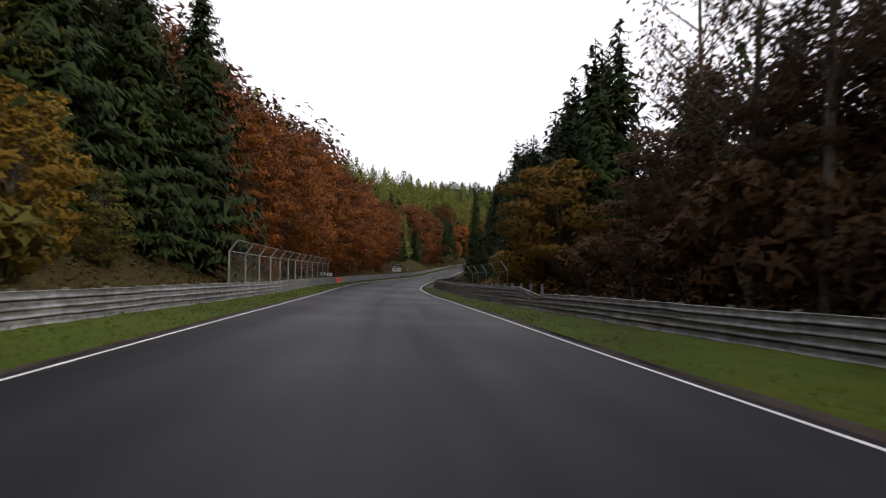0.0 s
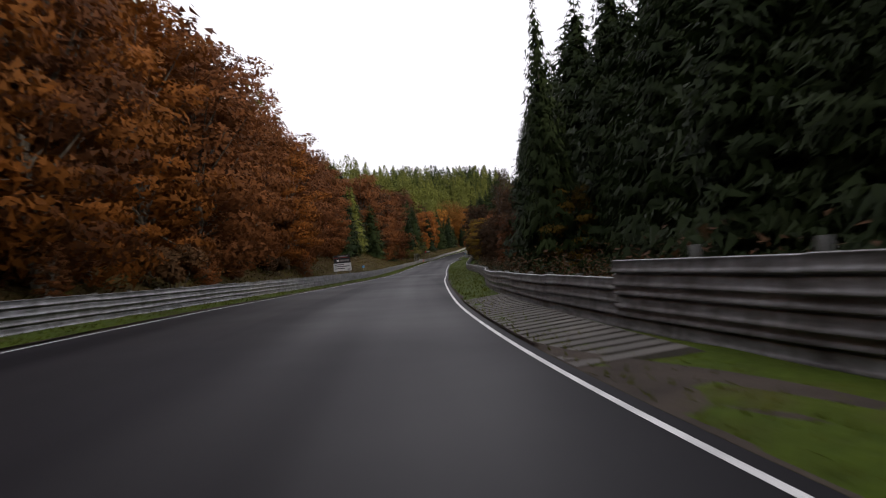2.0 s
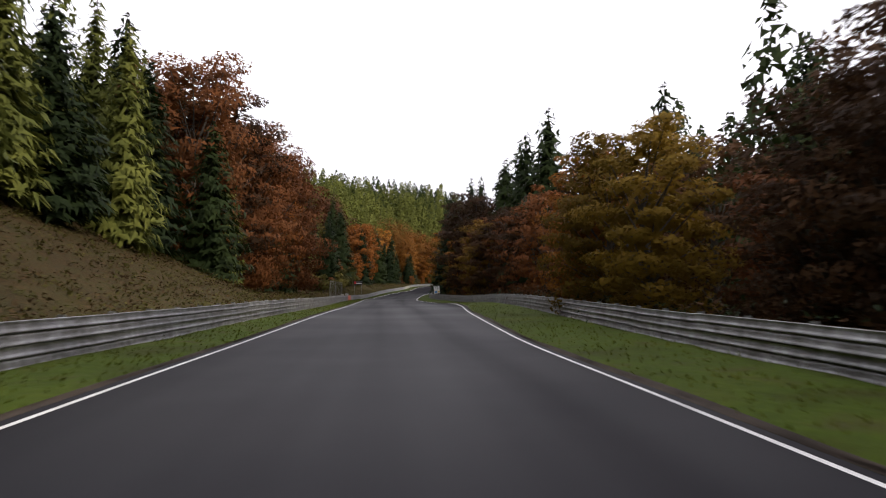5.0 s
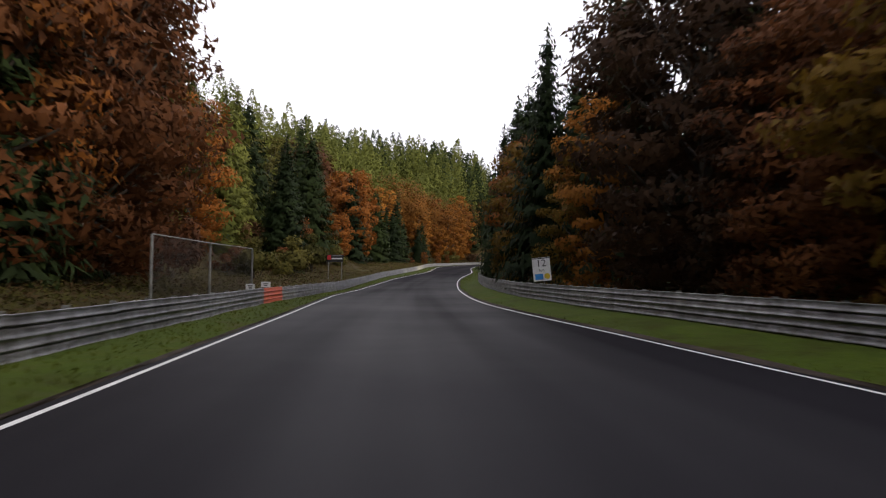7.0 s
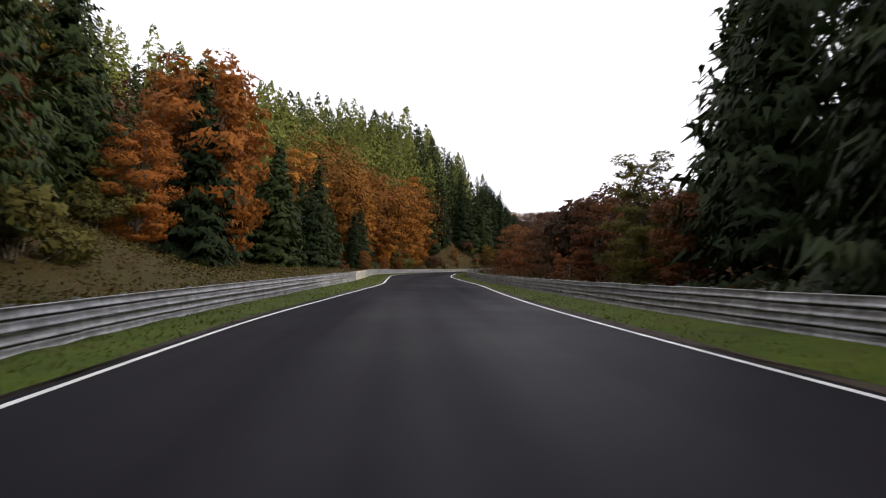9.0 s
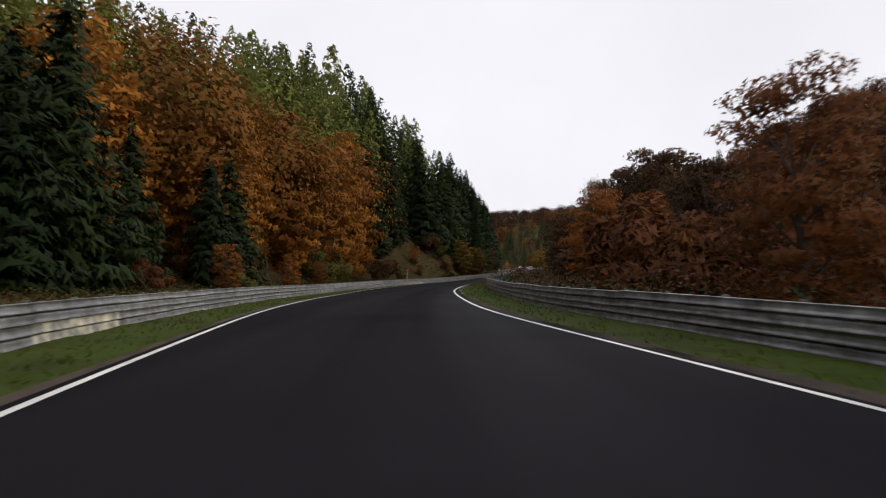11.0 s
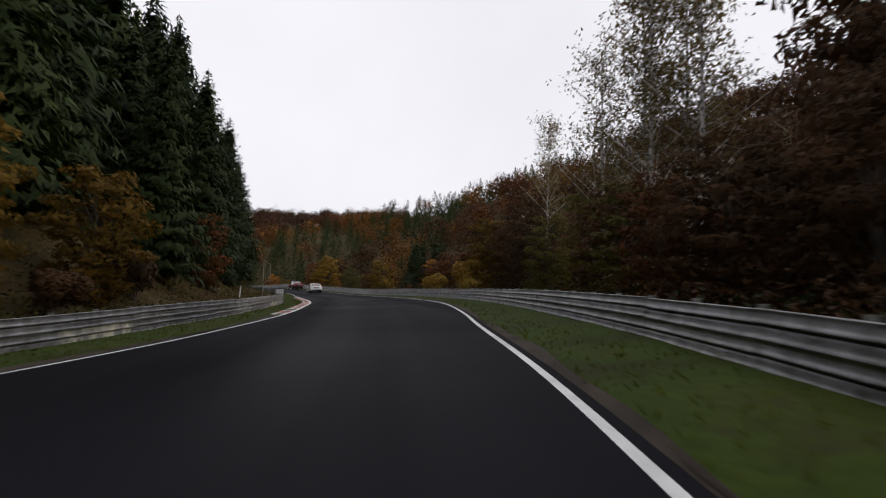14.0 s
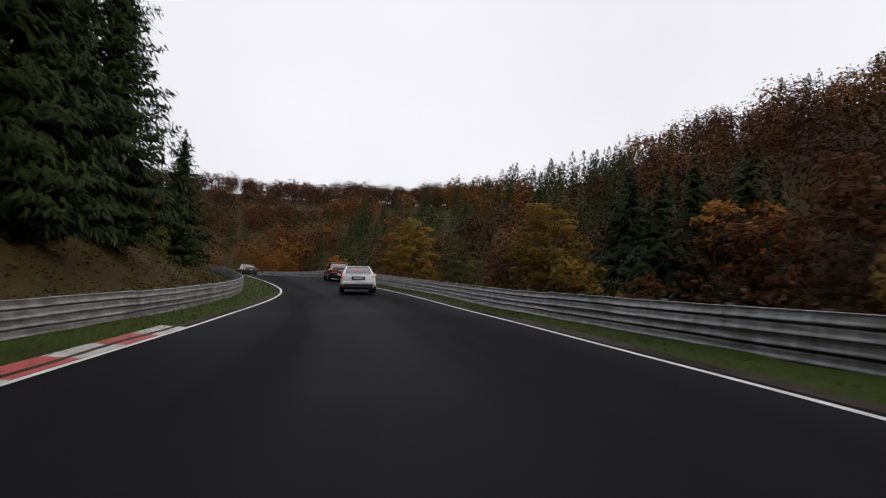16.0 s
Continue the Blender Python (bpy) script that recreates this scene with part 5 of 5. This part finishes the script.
billboard()
kilometre_sign()
post_plate(71.8, float(on_line(71.8, RAIL_L)) - 0.2, "", 1.05)
post_plate(260.6, float(on_line(260.6, RAIL_L)) - 0.25, "", 0.9, 0.42)
tagged(post_plate(259.8, float(on_line(259.8, RAIL_L)) - 0.75, "", 0.82, 0.4), "small pale board behind the rail, without a number")
tagged(post_plate(70.0, float(on_line(70.0, RAIL_L)) - 0.6, "", 1.1, 0.5), "small pale board on a stake behind the rail")
post_plate(507.0, float(on_line(507.0, RAIL_L)) - 0.25, "132", 1.0)
stake = tagged(new("marker_stake"), "thin white marker stake on the grassy bank", "stake")
slab("stake_body", (0.09, 0.09, 1.2), (0, 0, 0.5), WHITE, stake)
stake.matrix_basis = facing(505.5, float(on_line(505.5, RAIL_L)) - 3.2, 0, 4)
slope_board()
marker_pole()
round_sign()


def log_pile():
    """Pale sawn logs lying on the meadow strip."""
    rnd = random.Random(4)
    for k in range(4):
        thing = tagged(new("log"), "pale sawn log lying on the dry grass", "log", "logs behind the rail")
        bm = bmesh.new()
        a = Vector((-1.1, 0, 0))
        for j in range(4):
            b = a + Vector((0.55, rnd.uniform(-0.04, 0.04), rnd.uniform(-0.02, 0.02)))
            tube(bm, a, b, 0.13 - 0.01 * j, 0.12 - 0.01 * j, 9)
            a = b
        part("bole", bm, BIRCH_BARK, thing)
        s, l = 251.0 + 0.9 * k, float(on_line(251, RAIL_L)) - 2.6 - 0.3 * (k % 2)
        p = place(s, l)
        z = float(terrain([p.x], [p.y])[0])
        thing.matrix_basis = Matrix.Translation((p.x, p.y, z + 0.1)) @ Matrix.Rotation(radians(heading(s) + 80 + rnd.uniform(-15, 15)), 4, "Z")


log_pile()

# ---- cars ----


def paint(name, colour, rough=0.25):
    m, nt, b = material(name, rough, 0.0, 0.5)
    dirt = ramp(nt, noise_at(nt, 2.5, 4.0), [(0.35, tuple(c * 0.8 for c in colour)), (0.65, colour)])
    nt.links.new(dirt, b.inputs["Base Color"])
    b.inputs["Coat Weight"].default_value = 0.4
    return m


CAR_WHITE, CAR_RED, CAR_BLACK = paint("white_lacquer", (0.86, 0.86, 0.85)), paint("dark_red_lacquer", (0.13, 0.012, 0.012)), paint("black_lacquer", (0.012, 0.012, 0.013))
GLASS = paint("tinted_glass", (0.02, 0.022, 0.024), 0.08)
RUBBER = mottled("rubber", [(0.3, (0.012, 0.012, 0.012)), (0.7, (0.025, 0.025, 0.025))], 8.0, 0.8)
ALLOY = mottled("alloy", [(0.3, (0.3, 0.3, 0.3)), (0.7, (0.45, 0.45, 0.45))], 6.0, 0.35, 0.8, relief=0.05)


def lamp_glass(name, colour, glow):
    m, nt, b = material(name, 0.2)
    b.inputs["Base Color"].default_value = (*colour, 1)
    b.inputs["Emission Color"].default_value = (*colour, 1)
    b.inputs["Emission Strength"].default_value = glow
    return m


TAIL = lamp_glass("tail_lamp_red", (0.7, 0.03, 0.015), 1.2)


def loft(name, rings, mat, parent, label="", closed=True):
    """A skin over rings of points, capped at both ends."""
    bm = bmesh.new()
    rows = [[bm.verts.new(p) for p in ring] for ring in rings]
    n = len(rows[0])
    for a, b in zip(rows, rows[1:]):
        for k in range(n if closed else n - 1):
            bm.faces.new((a[k], a[(k + 1) % n], b[(k + 1) % n], b[k]))
    if closed:
        bm.faces.new(rows[0][::-1])
        bm.faces.new(rows[-1])
    bmesh.ops.recalc_face_normals(bm, faces=bm.faces)
    ob = part(name, bm, mat, parent, label)
    for p in ob.data.polygons:
        p.use_smooth = True
    ob.data.set_sharp_from_angle(angle=radians(38))
    return ob


def body_ring(y, half, z0, z1, round_by=0.12):
    """A rounded section across the car at y."""
    out = []
    for x, z in ((-0.86, 0.0), (-1.0, 0.18), (-1.0, 0.6), (-0.95, 0.85), (-0.8, 1.0), (0.8, 1.0), (0.95, 0.85), (1.0, 0.6), (1.0, 0.18), (0.86, 0.0)):
        out.append((x * half, y, z0 + z * (z1 - z0)))
    return out


def coupe(label, mat, m):
    """A two-door saloon, its tail towards -y, 4.5 m long."""
    car = tagged(new("car"), label, "car", "cars ahead on the track")
    rows = [(-2.22, 0.74, 0.36, 0.78), (-2.15, 0.83, 0.28, 0.91), (-1.95, 0.87, 0.24, 0.94), (-1.2, 0.885, 0.2, 0.95), (0.0, 0.885, 0.2, 0.93), (1.1, 0.88, 0.2, 0.92),
            (1.7, 0.86, 0.22, 0.84), (2.1, 0.8, 0.28, 0.72), (2.27, 0.66, 0.34, 0.6)]
    loft("body", [body_ring(*r) for r in rows], mat, car)
    glass = [(-1.62, 0.72, 0.9, 0.935), (-0.85, 0.57, 0.92, 1.33), (-0.2, 0.58, 0.94, 1.375), (0.25, 0.585, 0.93, 1.35), (1.1, 0.74, 0.9, 0.94)]
    rings = []
    for y, top, z0, z1 in glass:
        rings.append([(-0.76, y, z0), (-top, y, z1), (-top * 0.6, y, z1 + 0.012), (top * 0.6, y, z1 + 0.012), (top, y, z1), (0.76, y, z0)])
    loft("window_band", rings, GLASS, car, "dark tinted windows")
    roof = [(-0.86, 0.56, 1.352), (-0.55, 0.575, 1.385), (-0.1, 0.575, 1.395), (0.22, 0.56, 1.372)]
    loft("roof", [[(-w, y, z - 0.03), (-w * 0.92, y, z), (w * 0.92, y, z), (w, y, z - 0.03)] for y, w, z in roof], mat, car)
    for sx in (-1, 1):
        pillar = [(sx * 0.56, -0.84, 1.345), (sx * 0.74, -1.62, 0.93)]
        bm = bmesh.new()
        tube(bm, *pillar, 0.035, 0.06, 8)
        part("pillar", bm, mat, car)
        bm = bmesh.new()
        tube(bm, (sx * 0.57, 0.22, 1.36), (sx * 0.745, 1.08, 0.94), 0.035, 0.045, 8)
        part("pillar", bm, mat, car)
        slab("tail_lamp", (0.26, 0.07, 0.15), (sx * 0.66, -2.15, 0.77), TAIL, car, "red tail lamp", 0.02)
        slab("mirror", (0.2, 0.1, 0.12), (sx * 0.93, 0.72, 0.98), mat, car, "", 0.03)
        slab("exhaust", (0.09, 0.12, 0.06), (sx * 0.45, -2.2, 0.3), ALLOY, car, "", 0.02)
        for y in (-1.38, 1.38):
            bm = bmesh.new()
            turn = Matrix.Rotation(radians(90), 4, "Y")
            bmesh.ops.create_cone(bm, cap_ends=True, segments=24, radius1=0.32, radius2=0.32, depth=0.22, matrix=Matrix.Translation((sx * 0.78, y, 0.32)) @ turn)
            bmesh.ops.bevel(bm, geom=[e for e in bm.edges if e.calc_face_angle(0) > 1], offset=0.03, segments=2, affect="EDGES")
            wheel = part("wheel", bm, RUBBER, car, "black tyre")
            bm = bmesh.new()
            bmesh.ops.create_cone(bm, cap_ends=True, segments=20, radius1=0.21, radius2=0.19, depth=0.03, matrix=Matrix.Translation((sx * 0.895, y, 0.32)) @ turn)
            part("rim", bm, ALLOY, wheel, "alloy rim")
    slab("bumper", (1.66, 0.2, 0.22), (0, -2.16, 0.5), mat, car, "", 0.06)
    slab("diffuser", (1.4, 0.1, 0.16), (0, -2.215, 0.35), BLACK, car, "dark lower bumper insert", 0.02)
    slab("boot_edge", (1.3, 0.1, 0.03), (0, -2.08, 0.94), mat, car, "", 0.01)
    slab("plate_recess", (0.66, 0.02, 0.17), (0, -2.222, 0.72), BLACK, car, "dark recess round the plate")
    slab("plate_panel", (0.5, 0.02, 0.11), (0, -2.236, 0.72), GREY, car, "pale licence plate")
    slab("bar", (0.4, 0.006, 0.05), (0, -2.249, 0.72), WHITE, car)
    slab("brake_light", (0.34, 0.04, 0.025), (0, -1.3, 1.11), TAIL, car, "thin red brake light", 0.008)
    car.matrix_basis = m
    return car


def on_track(s, l, turn=0.0):
    p = place(s, l)
    tilt = math.degrees(math.atan(float(on_line(s, TILT))))
    return Matrix.Translation(p) @ Matrix.Rotation(radians(heading(s) + turn), 4, "Z") @ Matrix.Rotation(radians(-tilt), 4, "Y")


coupe("white two-door coupe with red tail lamps lit", CAR_WHITE, on_track(552.6, 2.25, -7))
coupe("dark red car far ahead on the track", CAR_RED, on_track(571.0, 4.1, -3))
coupe("black car far ahead on the track", CAR_BLACK, on_track(604.0, 0.6, 2))
